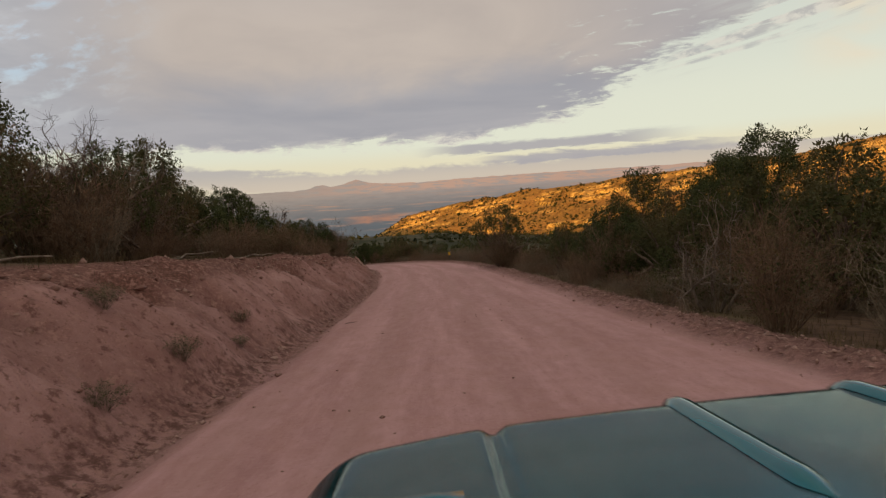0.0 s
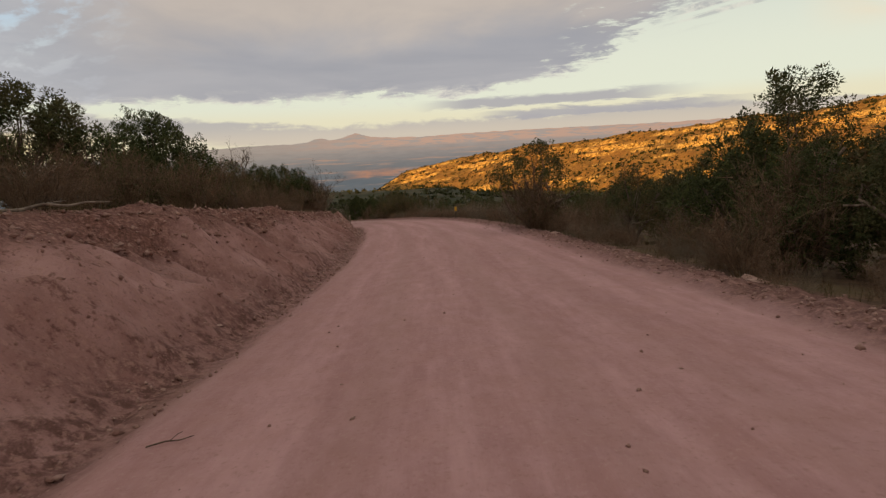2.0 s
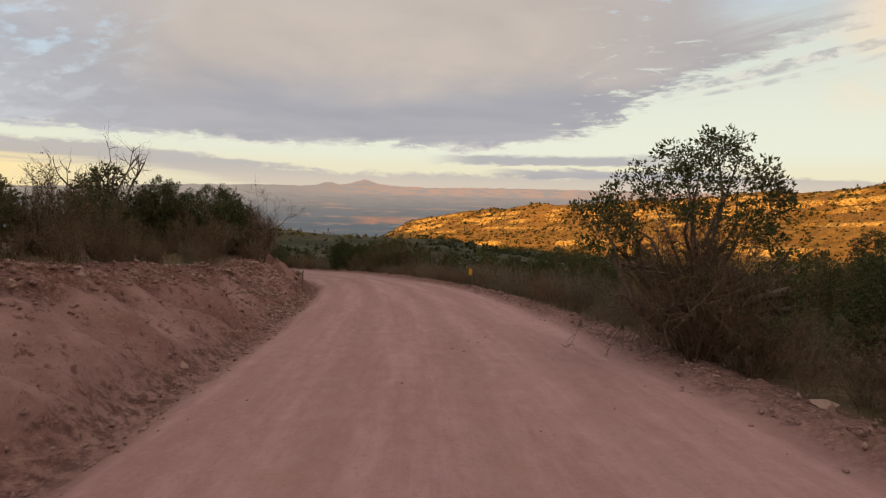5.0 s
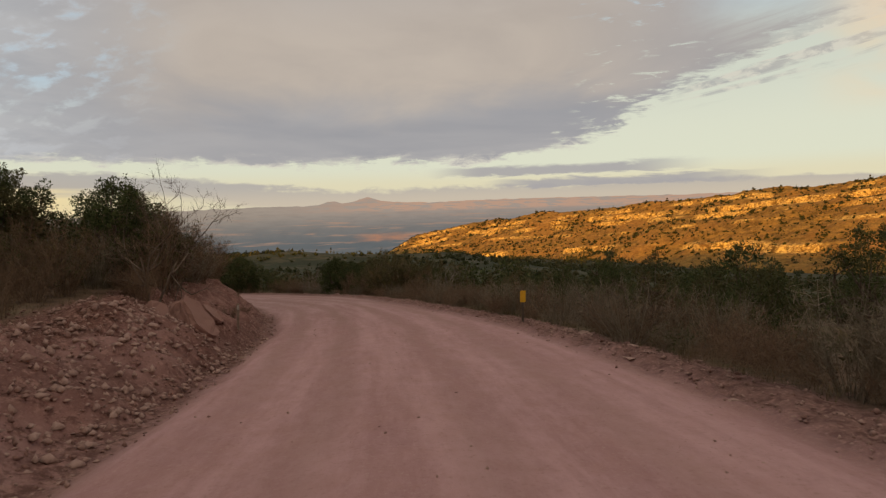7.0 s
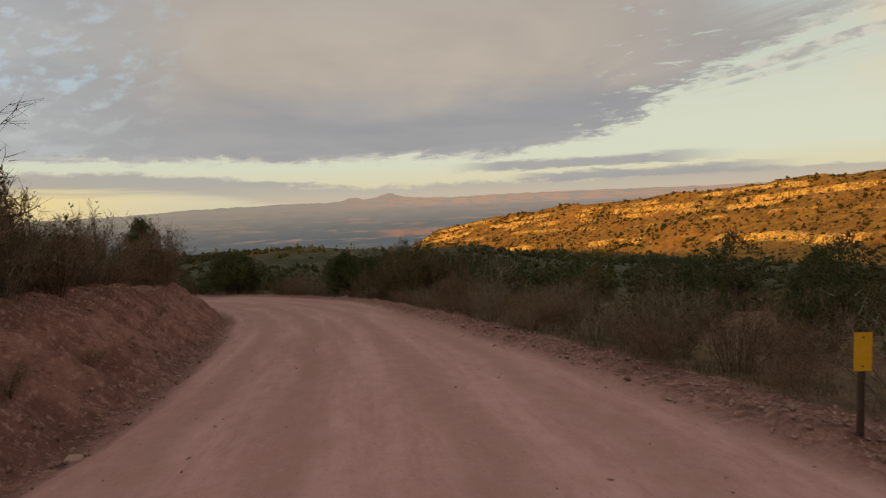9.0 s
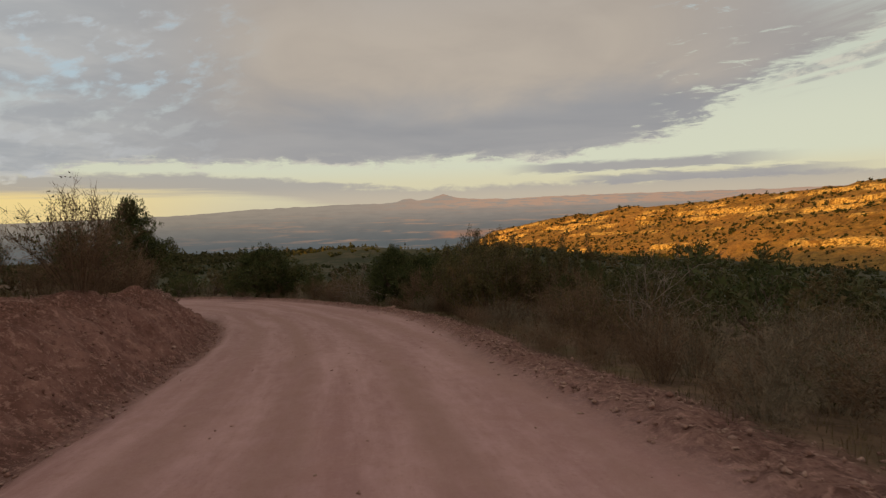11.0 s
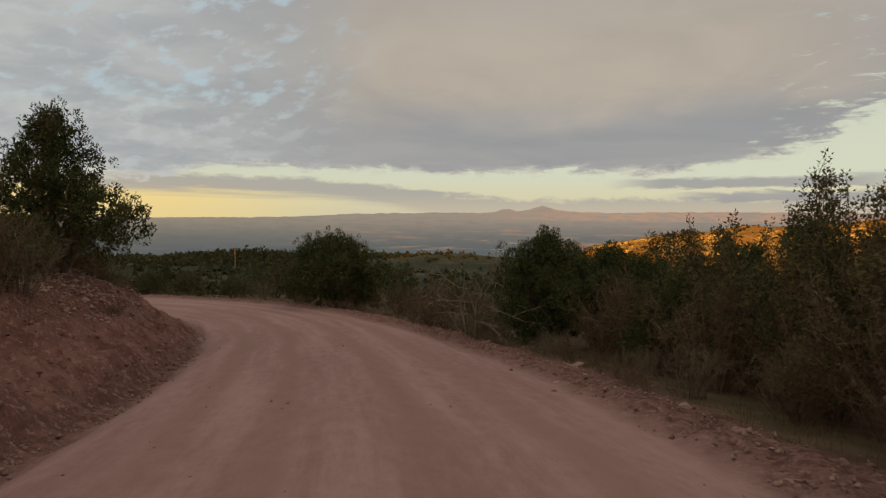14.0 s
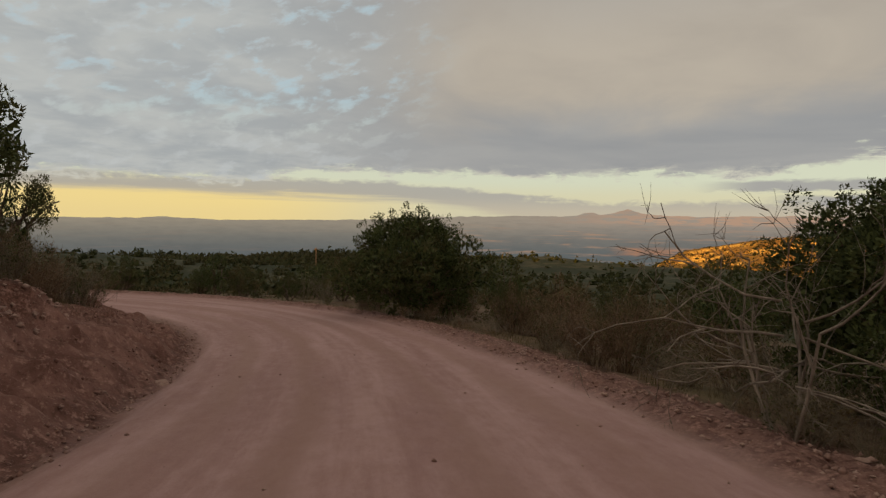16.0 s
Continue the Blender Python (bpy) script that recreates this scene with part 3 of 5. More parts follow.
    crest = np.interp(q, [-900, -300, 0, 80, 160, 240, 330, 610, 1000, 1800], [52, 50, 50, 52, 46, 34, 44, 68, 75, 75]) + (fbm(q * 0.02, q * 0, 3, 91) - 0.5) * 4
    rise = ramp(back, 90, 330)
    z = np.where(back > 90, z * (1 - rise) + crest * rise, z)
    road = ramp(o, LEFT - 0.15 - 0.1 * rill, LEFT + 0.45) * ramp(-o, -RIGHT - 0.3 + 0.5 * (fbm(s * 1.2, o, 3, 95) - 0.5), -RIGHT + 0.35)
    bankm = np.maximum(ramp(u, -0.6, 0.2) * ramp(-u, -4.6 + 2.0 * lump, -2.6), ramp(v, -0.3, 0.05) * ramp(-v, -1.5, -0.8))
    return z, s, o, road, bankm


def sheet(name, x, y, z, mat, fields=None, keep=None):
    """A grid of points as one mesh; keep: a mask of its faces."""
    r, c = x.shape
    idx = np.arange(r * c).reshape(r, c)
    f = np.stack([idx[:-1, :-1], idx[:-1, 1:], idx[1:, 1:], idx[1:, :-1]], -1).reshape(-1, 4)
    if keep is not None:
        f = f[keep.ravel()]
    used = np.unique(f)
    back_ = np.zeros(r * c, int)
    back_[used] = np.arange(len(used))
    f = back_[f]
    co = np.stack([x.ravel(), y.ravel(), z.ravel()], 1)[used]
    me = bpy.data.meshes.new(name)
    me.from_pydata(co.tolist(), [], f.tolist())
    me.polygons.foreach_set("use_smooth", np.ones(len(f), bool))
    for key, val in (fields or {}).items():
        at = me.attributes.new(key, "FLOAT", "POINT")
        at.data.foreach_set("value", val.ravel()[used].astype(np.float32))
    me.materials.append(mat)
    me.update()
    return new(name, me)


def stretch(fine_lo, fine_hi, step_, lo, hi, grow=1.11, most=60.0):
    mid = np.arange(fine_lo, fine_hi + step_ / 2, step_)
    up, dn, g = [mid[-1]], [mid[0]], step_
    while up[-1] < hi:
        g = min(g * grow, most if up[-1] < 1500 else 400)
        up.append(up[-1] + g)
    g = step_
    while dn[-1] > lo:
        g = min(g * grow, most if dn[-1] > -1500 else 400)
        dn.append(dn[-1] - g)
    return np.array(dn[:0:-1] + mid.tolist() + up[1:])


AX = radians(32.0)
cv, cw = -CX * math.sin(AX) + CY * math.cos(AX), CX * math.cos(AX) + CY * math.sin(AX)
V = stretch(-6.0, 118.0, 0.21, -1600, 4300)
WW = stretch(-7.2, 5.6, 0.125, -4600, 4600)
gv, gw = np.meshgrid(V, WW, indexing="ij")
order = np.argsort(cv)
shift = np.interp(gv, cv[order], cw[order])
gw = gw + shift * ramp(-abs(gw), -300, -30)
gx, gy = gw * math.cos(AX) - gv * math.sin(AX), gw * math.sin(AX) + gv * math.cos(AX)
gz, gs, go, groad, gbank = land(gx, gy)
on_road = ((groad[:-1, :-1] > 0.5) & (gs[:-1, :-1] > -55) & (gs[:-1, :-1] < 190))
g_up, g_gully = bank_face(gs, go)
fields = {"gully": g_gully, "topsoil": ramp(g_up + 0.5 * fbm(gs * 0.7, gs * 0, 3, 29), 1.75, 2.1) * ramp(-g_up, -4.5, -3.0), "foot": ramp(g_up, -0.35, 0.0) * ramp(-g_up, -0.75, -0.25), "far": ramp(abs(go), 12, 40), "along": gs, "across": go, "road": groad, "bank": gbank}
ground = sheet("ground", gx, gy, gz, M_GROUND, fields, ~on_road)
tagged(ground, "red earth slopes with a raw cut bank beside the road", "ground", kind="structure")
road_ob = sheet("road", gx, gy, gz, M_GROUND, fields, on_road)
tagged(road_ob, "graded pink dirt road with faint wheel tracks", "road", kind="structure")


def ground_z(x, y):
    return float(land(np.array([x]), np.array([y]))[0][0])


# ---- the sunlit hill across the valley ----
HC = np.array([(560, 150, 62), (470, 330, 44), (364, 538, 20), (264, 755, 6), (122, 942, -8), (20, 1050, -20), (-61, 1118, -38), (-130, 1200, -78)], float)


def hill_sheet():
    t = np.concatenate([[0], np.cumsum(np.hypot(*np.diff(HC[:, :2], axis=0).T))])
    a = np.arange(0, t[-1], 3.0)
    b = np.concatenate([np.arange(-60, 0, 4), np.arange(0, 235, 1.7)])
    ga, gb = np.meshgrid(a, b, indexing="ij")
    cx, cy, cz = (np.interp(ga, t, HC[:, i]) for i in range(3))
    sm = 40
    tx, ty = np.gradient(np.interp(a, t, HC[:, 0])), np.gradient(np.interp(a, t, HC[:, 1]))
    ker = np.ones(sm) / sm
    tx, ty = (np.convolve(np.pad(v_, sm, "edge"), ker, "same")[sm:-sm] for v_ in (tx, ty))
    ln = np.hypot(tx, ty)
    nx, ny = (ty / ln)[:, None] * -1, (tx / ln)[:, None]      # down the near face
    x, y = cx + nx * gb, cy + ny * gb
    gully = (fbm(ga * 0.012, gb * 0.004, 3, 101) - 0.5) * 30
    bb = np.clip(gb + gully * ramp(gb, 5, 70), -60, 400)
    z = cz - 0.38 * np.clip(bb, 0, 400) * (0.75 + 0.25 * ramp(bb, 0, 40)) - 0.25 * np.clip(-bb, 0, 60)
    z += (fbm(ga * 0.05, gb * 0.05, 4, 111) - 0.5) * 5 + (fbm(ga * 0.01, gb * 0.01, 2, 112) - 0.5) * 8 + (fbm(ga * 0.3, gb * 0.3, 3, 113) - 0.5) * 2.0
    ledge = np.zeros_like(z)
    below = cz - z
    for depth, hgt, wd in ((7, 3.2, 1.0), (15, 4.6, 1.3), (23, 3.8, 1.1), (52, 4.2, 1.2), (33, 1.6, 0.8)):
        lv = depth + (fbm(ga * 0.01, ga * 0, 3, 120 + int(depth)) - 0.5) * 7
        show = ramp(fbm(ga * 0.035, gb * 0.03, 4, 140 + int(depth)), 0.46, 0.58)
        stp = ramp(below + (fbm(ga * 0.22, gb * 0.05, 3, 150) - 0.5) * 2.4, lv - wd * 0.4, lv + wd * 0.4)
        z = z - (stp - ramp(below, lv - 6, lv + 9)) * hgt * show
        ledge = np.maximum(ledge, show * ramp(-abs(below - lv), -hgt * 0.75, -hgt * 0.3))
    return x, y, z, ledge


hx, hy, hz, hl = hill_sheet()
hill = sheet("hillside", hx, hy, hz, M_HILL, {"ledge": hl})
tagged(hill, "sunlit tawny hill with pale limestone ledges and scattered junipers", "hill", kind="structure")


# ---- far plateaus and basin ----
SKY_A = np.array([-75, -45, -21, -16, -11, -3, 2, 4, 5.4, 6.4, 7.2, 7.8, 8.4, 9.2, 10.2, 10.8, 11.5, 12.1, 14, 20, 25, 28, 32, 44, 47.5, 49, 51, 60, 90.0])
SKY_E = np.array([1.3, 1.3, 1.05, 1.12, 1.18, 1.15, 1.05, 1.12, 1.2, 1.3, 1.52, 1.70, 1.5, 1.25, 1.18, 1.36, 1.36, 1.08, 0.98, 0.92, 0.80, 0.6, 0.4, 0.2, 0.3, 0.42, 0.25, 0.15, 0.2])


def plateau():
    az_ = np.radians(np.arange(-60, 80, 0.16))
    rr = np.concatenate([np.linspace(2300, 3900, 22), np.linspace(3940, 4350, 22)])
    ga, gr = np.meshgrid(az_, rr, indexing="ij")
    deg = np.degrees(ga)
    top = np.tan(np.radians(np.interp(deg, SKY_A, SKY_E))) * 4350 - 4 + (fbm(deg * 1.4, deg * 0, 3, 201) - 0.5) * 9
    f = (gr - 2300) / 2050
    low = -290 + 190 * ramp(f, 0.0, 0.35) + 40 * f + (fbm(deg * 0.2, gr * 0.004, 4, 205) - 0.5) * 45 * ramp(f, 0.1, 0.5)
    wig = (fbm(deg * 0.35, f * 3, 4, 207) - 0.5) * 0.34
    up = 0.35 * ramp(f + wig, 0.50, 0.60) + 0.2 * ramp(f + wig, 0.66, 0.76) + 0.45 * ramp(f + wig * 0.6, 0.82, 0.99)
    z = low * (1 - up) + top * up
    z[:, -1] = top[:, -1]
    x, y = -np.sin(ga) * gr - 6, np.cos(ga) * gr + 40
    return x, y, z


mx_, my_, mz_ = plateau()
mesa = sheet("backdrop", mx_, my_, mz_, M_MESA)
tagged(mesa, "hazy distant mesas beyond a wide basin", "mountains", kind="structure")


# ---- builders for plants, stones and small things ----
M_SLAB = stone_material("red_bedrock", (0.125, 0.060, 0.050), (0.27, 0.148, 0.125))


class Build:
    """Collects verts and faces for one mesh."""

    def __init__(self):
        self.v, self.f, self.n = [], [], 0

    def add(self, v, f):
        v, f = np.asarray(v, float).reshape(-1, 3), np.asarray(f, int)
        self.v.append(v)
        self.f.append(f + self.n)
        self.n += len(v)

    def tube(self, pts, radii, sides=5):
        pts = np.asarray(pts, float)
        k = len(pts)
        t = np.gradient(pts, axis=0)
        t /= np.linalg.norm(t, axis=1)[:, None] + 1e-9
        ref = np.where(abs(t[:, 2:3]) > 0.9, [[1.0, 0, 0]], [[0, 0, 1.0]])
        a = np.cross(t, ref)
        a /= np.linalg.norm(a, axis=1)[:, None] + 1e-9
        b = np.cross(t, a)
        w = np.linspace(0, 2 * np.pi, sides, endpoint=False)
        ring = a[:, None] * np.cos(w)[None, :, None] + b[:, None] * np.sin(w)[None, :, None]
        v = pts[:, None] + ring * np.asarray(radii)[:, None, None]
        i = np.arange(k * sides).reshape(k, sides)
        f = np.stack([i[:-1], np.roll(i[:-1], -1, 1), np.roll(i[1:], -1, 1), i[1:]], -1).reshape(-1, 4)
        tri = np.concatenate([f[:, [0, 1, 2]], f[:, [0, 2, 3]]])
        self.add(v.reshape(-1, 3), tri)

    def leaves(self, centre, radius, count, size, r, up=0.35, squash=0.8, wide=0.2):
        """Small leaf sprays: narrow triangles that point out of a clump."""
        p = r.normal(size=(count, 3))
        p /= np.linalg.norm(p, axis=1)[:, None]
        rad = radius * r.uniform(0.35, 1.0, count) ** 0.6
        pos = np.asarray(centre) + p * rad[:, None] * [1, 1, squash]
        out = p + r.normal(size=(count, 3)) * 0.55 + [0, 0, up]
        out /= np.linalg.norm(out, axis=1)[:, None]
        side = np.cross(out, r.normal(size=(count, 3)))
        side /= np.linalg.norm(side, axis=1)[:, None] + 1e-9
        ln = size * r.uniform(0.7, 1.5, count)[:, None]
        v = np.stack([pos - side * ln * wide, pos + side * ln * wide, pos + out * ln], 1).reshape(-1, 3)
        self.add(v, np.arange(count * 3).reshape(-1, 3))

    def mesh(self, name, mat, smooth=False):
        me = bpy.data.meshes.new(name)
        v, f = np.concatenate(self.v), np.concatenate(self.f)
        me.vertices.add(len(v))
        me.vertices.foreach_set("co", v.astype(np.float32).ravel())
        k = f.shape[1]
        me.loops.add(f.size)
        me.loops.foreach_set("vertex_index", f.ravel().astype(np.int32))
        me.polygons.add(len(f))
        me.polygons.foreach_set("loop_start", np.arange(0, f.size, k, dtype=np.int32))
        if smooth:
            me.polygons.foreach_set("use_smooth", np.ones(len(f), bool))
        me.materials.append(mat)
        me.update(calc_edges=True)
        me.validate()
        return me


def child(name, me, parent, label=""):
    ob = new(name, me)
    ob.parent = parent
    if label:
        ob["label"] = label
    return ob


def part(name, bm, mat, parent, label=""):
    me = bpy.data.meshes.new(name)
    bm.to_mesh(me)
    bm.free()
    me.materials.append(mat)
    return child(name, me, parent, label)


def limb(b, r, p, way, length, rad, depth, tips, bend=0.5, split=(2, 4), lift=0.25, sides=5):
    """A crooked branch that forks; the ends are gathered in tips."""
    n = 4
    pts, q, wv = [np.array(p, float)], np.array(p, float), np.array(way, float)
    for i in range(n):
        wv = wv + r.normal(size=3) * bend * 0.3 + [0, 0, lift * 0.12]
        wv /= np.linalg.norm(wv)
        q = q + wv * length / n
        pts.append(q.copy())
    taper = np.linspace(rad, rad * 0.62, n + 1)
    b.tube(pts, taper, sides)
    if depth == 0:
        tips.append((pts[-1], wv))
        return
    for _ in range(r.integers(*split)):
        j = r.integers(2, n + 1)
        w2 = wv + r.normal(size=3) * 0.75
        w2 /= np.linalg.norm(w2)
        limb(b, r, pts[j], w2, length * r.uniform(0.42, 0.66), taper[j] * 0.88, depth - 1, tips, bend, split, lift, max(3, sides - 1))


def lump_faces():
    """The twenty faces of a lump, as triangles."""
    bm = bmesh.new()
    bmesh.ops.create_icosphere(bm, subdivisions=1, radius=1.0)
    out = [[tuple(v.co) for v in f.verts] for f in bm.faces]
    bm.free()
    return out


LUMP = np.array(lump_faces(), float)

def juniper(seed, height, spread, dense=1.0, leaf=M_JUN, open_top=False, skirt=0.1, label="dark green juniper tree on the slope", grade=2, cone=False):
    """Many-stemmed juniper: twisted stems, forked limbs and tufts of small upright sprays."""
    r = np.random.default_rng(seed)
    root = new("juniper_tree")
    wood, crown, tips = Build(), Build(), []
    stems = r.integers(3, 5)
    for i in range(stems):
        a = 2 * np.pi * (i + r.uniform(0, 0.6)) / stems
        w = np.array([np.cos(a) * 0.55 * spread / height, np.sin(a) * 0.55 * spread / height, 1.0])
        w /= np.linalg.norm(w)
        limb(wood, r, (np.cos(a) * 0.12, np.sin(a) * 0.12, -0.15), w, height * r.uniform(0.36, 0.46), 0.030 * height * r.uniform(0.7, 1.0), 2, tips)
    tuft_n, per, size, inner = ((6, 15, 0.095, 24), (12, 26, 0.066, 120), (16, 56, 0.050, 330))[grade]
    small = 0.72 if open_top else 1.0
    grow = (height / 4) ** 0.5
    lobes, count = [], 17 * dense * (1.4 if open_top else 1.0)
    for k in range(int(count)):
        a, u = k * 2.4 + r.uniform(-0.5, 0.5), skirt + (1 - skirt) * ((k + r.uniform(0, 1)) / count) ** 0.85
        prof = min(1.0, 1.25 - 1.15 * u) if cone else np.sin(np.pi * min(1.0, 0.18 + 0.80 * u)) ** 0.6
        lr = r.uniform(0.12, 0.20) * spread * (0.55 + 0.45 * prof) * small
        rad = max(0.0, spread * 0.5 * prof - lr * 0.6) * r.uniform(0.5, 1.1)
        lobes.append((np.array([np.cos(a) * rad, np.sin(a) * rad, lr * 0.6 + u * (height * 0.94 - lr)]), lr))
    for p, w in tips:
        if np.hypot(p[0], p[1]) < spread * 0.5 and p[2] < height * 0.85 and r.random() < 0.5 and p[2] > skirt * height:
            lobes.append((np.array(p), r.uniform(0.08, 0.13) * spread))
    for c, lr in lobes:
        # dense dark inside of the clump, then tufts over its surface
        crown.leaves(c, lr * 0.72, int(inner * (0.5 if open_top else 1.0)), lr * (0.13 if open_top else 0.15) * (330 / inner) ** 0.4, r, 0.2, 0.85, 0.26)
        n = int(tuft_n * (lr / (0.16 * spread * small)) ** 2 * (0.75 if open_top else 1.0))
        for _ in range(max(5, n)):
            q = r.normal(size=3) + [0, 0, 0.35]
            q *= lr * r.uniform(0.6, 1.12) / np.linalg.norm(q)
            tr, at_ = r.uniform(0.09, 0.19) * grow, c + q * [1, 1, 0.9]
            crown.leaves(at_, tr, int(per * (tr / (0.14 * grow)) ** 1.5 * r.uniform(0.8, 1.2)), size * grow * r.uniform(0.85, 1.2), r, 0.5, 1.1, 0.30)
        if r.random() < 0.6:
            base = np.array([c[0] * 0.25, c[1] * 0.25, c[2] * 0.5])
            wood.tube([base, (base + c) / 2 + r.normal(size=3) * 0.1, c], [0.035, 0.024, 0.01], 4)
    child("trunk", wood.mesh("juniper_trunk", M_BARK, True), root)
    child("crown", crown.mesh("juniper_crown", leaf), root)
    return tagged(root, label, "tree")


def leafy_bush(seed, height, spread, stems=30, leaf=M_JUN2, label="tall olive brown bush with upright leafy stems"):
    """Upright stems out of one root, each with side shoots and small leaves along its upper part."""
    r = np.random.default_rng(seed)
    root = new("leafy_bush")
    wood, crown = Build(), Build()
    for i in range(stems):
        a, lean = r.uniform(0, 2 * np.pi), r.uniform(0, 1) ** 0.6
        h = height * r.uniform(0.62, 1.0) * (1 - 0.30 * lean * lean)
        p0 = np.array([np.cos(a), np.sin(a), 0]) * r.uniform(0, 0.12 * spread) - [0, 0, 0.15]
        end = np.array([np.cos(a) * lean * spread * 0.5, np.sin(a) * lean * spread * 0.5, h])
        mid = p0 + (end - p0) * 0.5 + [np.cos(a) * lean * 0.12 * spread, np.sin(a) * lean * 0.12 * spread, 0.0] + r.normal(size=3) * 0.08
        wood.tube([p0, mid, end], [0.020, 0.013, 0.004], 4)
        for u in r.uniform(0.28, 1.0, 15):
            q = mid + (end - mid) * (u - 0.5) * 2 if u > 0.5 else p0 + (mid - p0) * u * 2
            w = r.normal(size=3) * 0.55 + [np.cos(a) * 0.3, np.sin(a) * 0.3, 0.9]
            w *= height * r.uniform(0.05, 0.13) / np.linalg.norm(w)
            wood.tube([q, q + w], [0.006, 0.002], 3)
            for k in (0.35, 0.7, 1.0):
                crown.leaves(q + w * k, 0.085, 17, 0.044, r, 0.5, 1.2, 0.30)
    child("stem", wood.mesh("bush_stem", M_BARK, True), root)
    child("foliage", crown.mesh("bush_foliage", leaf), root)
    return tagged(root, label, "bush")


def shrub(seed, height, spread, mat=M_DRY, stems=60, twig=28, leafy=0, leaf=M_JUN2, label="dry brown leafless shrub beside the road"):
    """A fan of thin stems with side twigs, and a few leaves on some."""
    r = np.random.default_rng(seed)
    root = new("shrub")
    b, l, st = Build(), Build(), Build()
    for i in range(stems):
        a, lean = r.uniform(0, 2 * np.pi), r.uniform(0, 1) ** 0.7
        h = height * r.uniform(0.55, 0.92) * (1 - 0.28 * lean)
        end = np.array([np.cos(a) * lean * spread * 0.46, np.sin(a) * lean * spread * 0.46, h])
        p0 = np.array([np.cos(a), np.sin(a), 0]) * r.uniform(0, 0.10 * spread) - [0, 0, 0.1]
        mid = p0 + (end - p0) * 0.5 + [0, 0, 0.10 * h] + r.normal(size=3) * 0.05
        rd = r.uniform(0.0035, 0.007) * (height / 1.2) ** 0.5
        st.tube([p0, mid, end], [rd, rd * 0.7, rd * 0.3], 3)
        n_ = twig
        u = r.uniform(0.25, 1.0, n_)[:, None]
        s0 = np.where(u > 0.5, mid + (end - mid) * (u - 0.5) * 2, p0 + (mid - p0) * u * 2)
        s0 = s0 + r.normal(size=(n_, 3)) * 0.025
        w = r.normal(size=(n_, 3)) * 0.7 + [np.cos(a) * lean * 0.6, np.sin(a) * lean * 0.6, 0.7]
        w /= np.linalg.norm(w, axis=1)[:, None]
        e = s0 + w * (height * r.uniform(0.05, 0.17, n_))[:, None]
        sd = np.cross(w, r.normal(size=(n_, 3)))
        sd *= (0.0033 * (height / 1.2) ** 0.5) / (np.linalg.norm(sd, axis=1)[:, None] + 1e-9)
        b.add(np.stack([s0 - sd, s0 + sd, e], 1).reshape(-1, 3), np.arange(n_ * 3).reshape(-1, 3))
        if leafy:
            for q in e[r.random(n_) < leafy * 0.22]:
                l.leaves(q * [0.9, 0.9, 0.92], 0.06 * height ** 0.5, 5, 0.04, r, 0.5, 1.0, 0.28)
    child("brush", b.mesh("shrub_brush", mat), root)
    child("stem", st.mesh("stem", mat), root)
    if leafy:
        child("foliage", l.mesh("shrub_foliage", leaf), root)
    return tagged(root, label, "shrub")


def bare_tree(seed, height, spread, label, mat=M_DEAD, depth=3, stems=4, low=0):
    """A dead tree: bleached stems that fork into thin bare twigs."""
    r = np.random.default_rng(seed)
    root = new("dead_tree")
    wood, twigs, tips = Build(), Build(), []
    for i in range(stems):
        a = 2 * np.pi * (i + r.uniform(0, 0.7)) / stems
        w = np.array([np.cos(a) * spread / height * (0.32 if low else 0.7), np.sin(a) * spread / height * (0.32 if low else 0.7), 1.0])
        limb(wood, r, (0.08 * np.cos(a), 0.08 * np.sin(a), -0.2), w / np.linalg.norm(w), height * 0.45, (0.0085 if low else 0.014) * height, depth, tips, 0.28 if low else 0.42, (2, 4), 0.6)
    top = max(p[2] for p, _ in tips)
    for i in range(low):            # low limbs that sprawl outwards
        a = 2 * np.pi * (i + r.uniform(0, 0.8)) / low
        w = np.array([np.cos(a), np.sin(a), r.uniform(-0.15, 0.35)])
        limb(wood, r, (0.1 * np.cos(a), 0.1 * np.sin(a), height * r.uniform(0.12, 0.42)), w / np.linalg.norm(w), spread * 0.40 * r.uniform(0.6, 1.1), 0.0046 * height, 2, tips, 0.6, (2, 4), -0.25)
    for p, w in tips:
        for _ in range(4):
            d_ = w + r.normal(size=3) * 0.7
            d_ /= np.linalg.norm(d_)
            ln_ = 0.09 * height * r.uniform(0.3, 1.0)
            m_ = p + d_ * ln_ * 0.6 + r.normal(size=3) * 0.03
            twigs.tube([p, m_, m_ + (d_ + r.normal(size=3) * 0.35) * ln_ * 0.7], [0.0032, 0.0025, 0.0012], 3)
    child("trunk", wood.mesh("dead_trunk", mat, True), root)
    tagged(child("twig_spray", twigs.mesh("twig_spray", mat), root), kind="stuff")
    root.scale = (1, 1, min(1.3, height / (top + 0.15)))
    return tagged(root, label, "dead tree")


def boulder(seed, flat=0.7, cuts=2, rough=0.22):
    """A broken stone: a faceted lump with chopped sides."""
    r = np.random.default_rng(seed)
    bm = bmesh.new()
    bmesh.ops.create_icosphere(bm, subdivisions=cuts, radius=0.5)
    planes = r.normal(size=(7, 3))
    planes /= np.linalg.norm(planes, axis=1)[:, None]
    lim = r.uniform(0.15, 0.38, 7)
    for v in bm.verts:
        c = np.array(v.co)
        for n_, d_ in zip(planes, lim):
            over_ = c @ n_ - d_
            if over_ > 0:
                c = c - n_ * over_
        c = c * (1 + r.normal() * rough * 0.12)
        v.co = (c[0] * 1.25, c[1] * 0.95, c[2] * flat)
    return bm


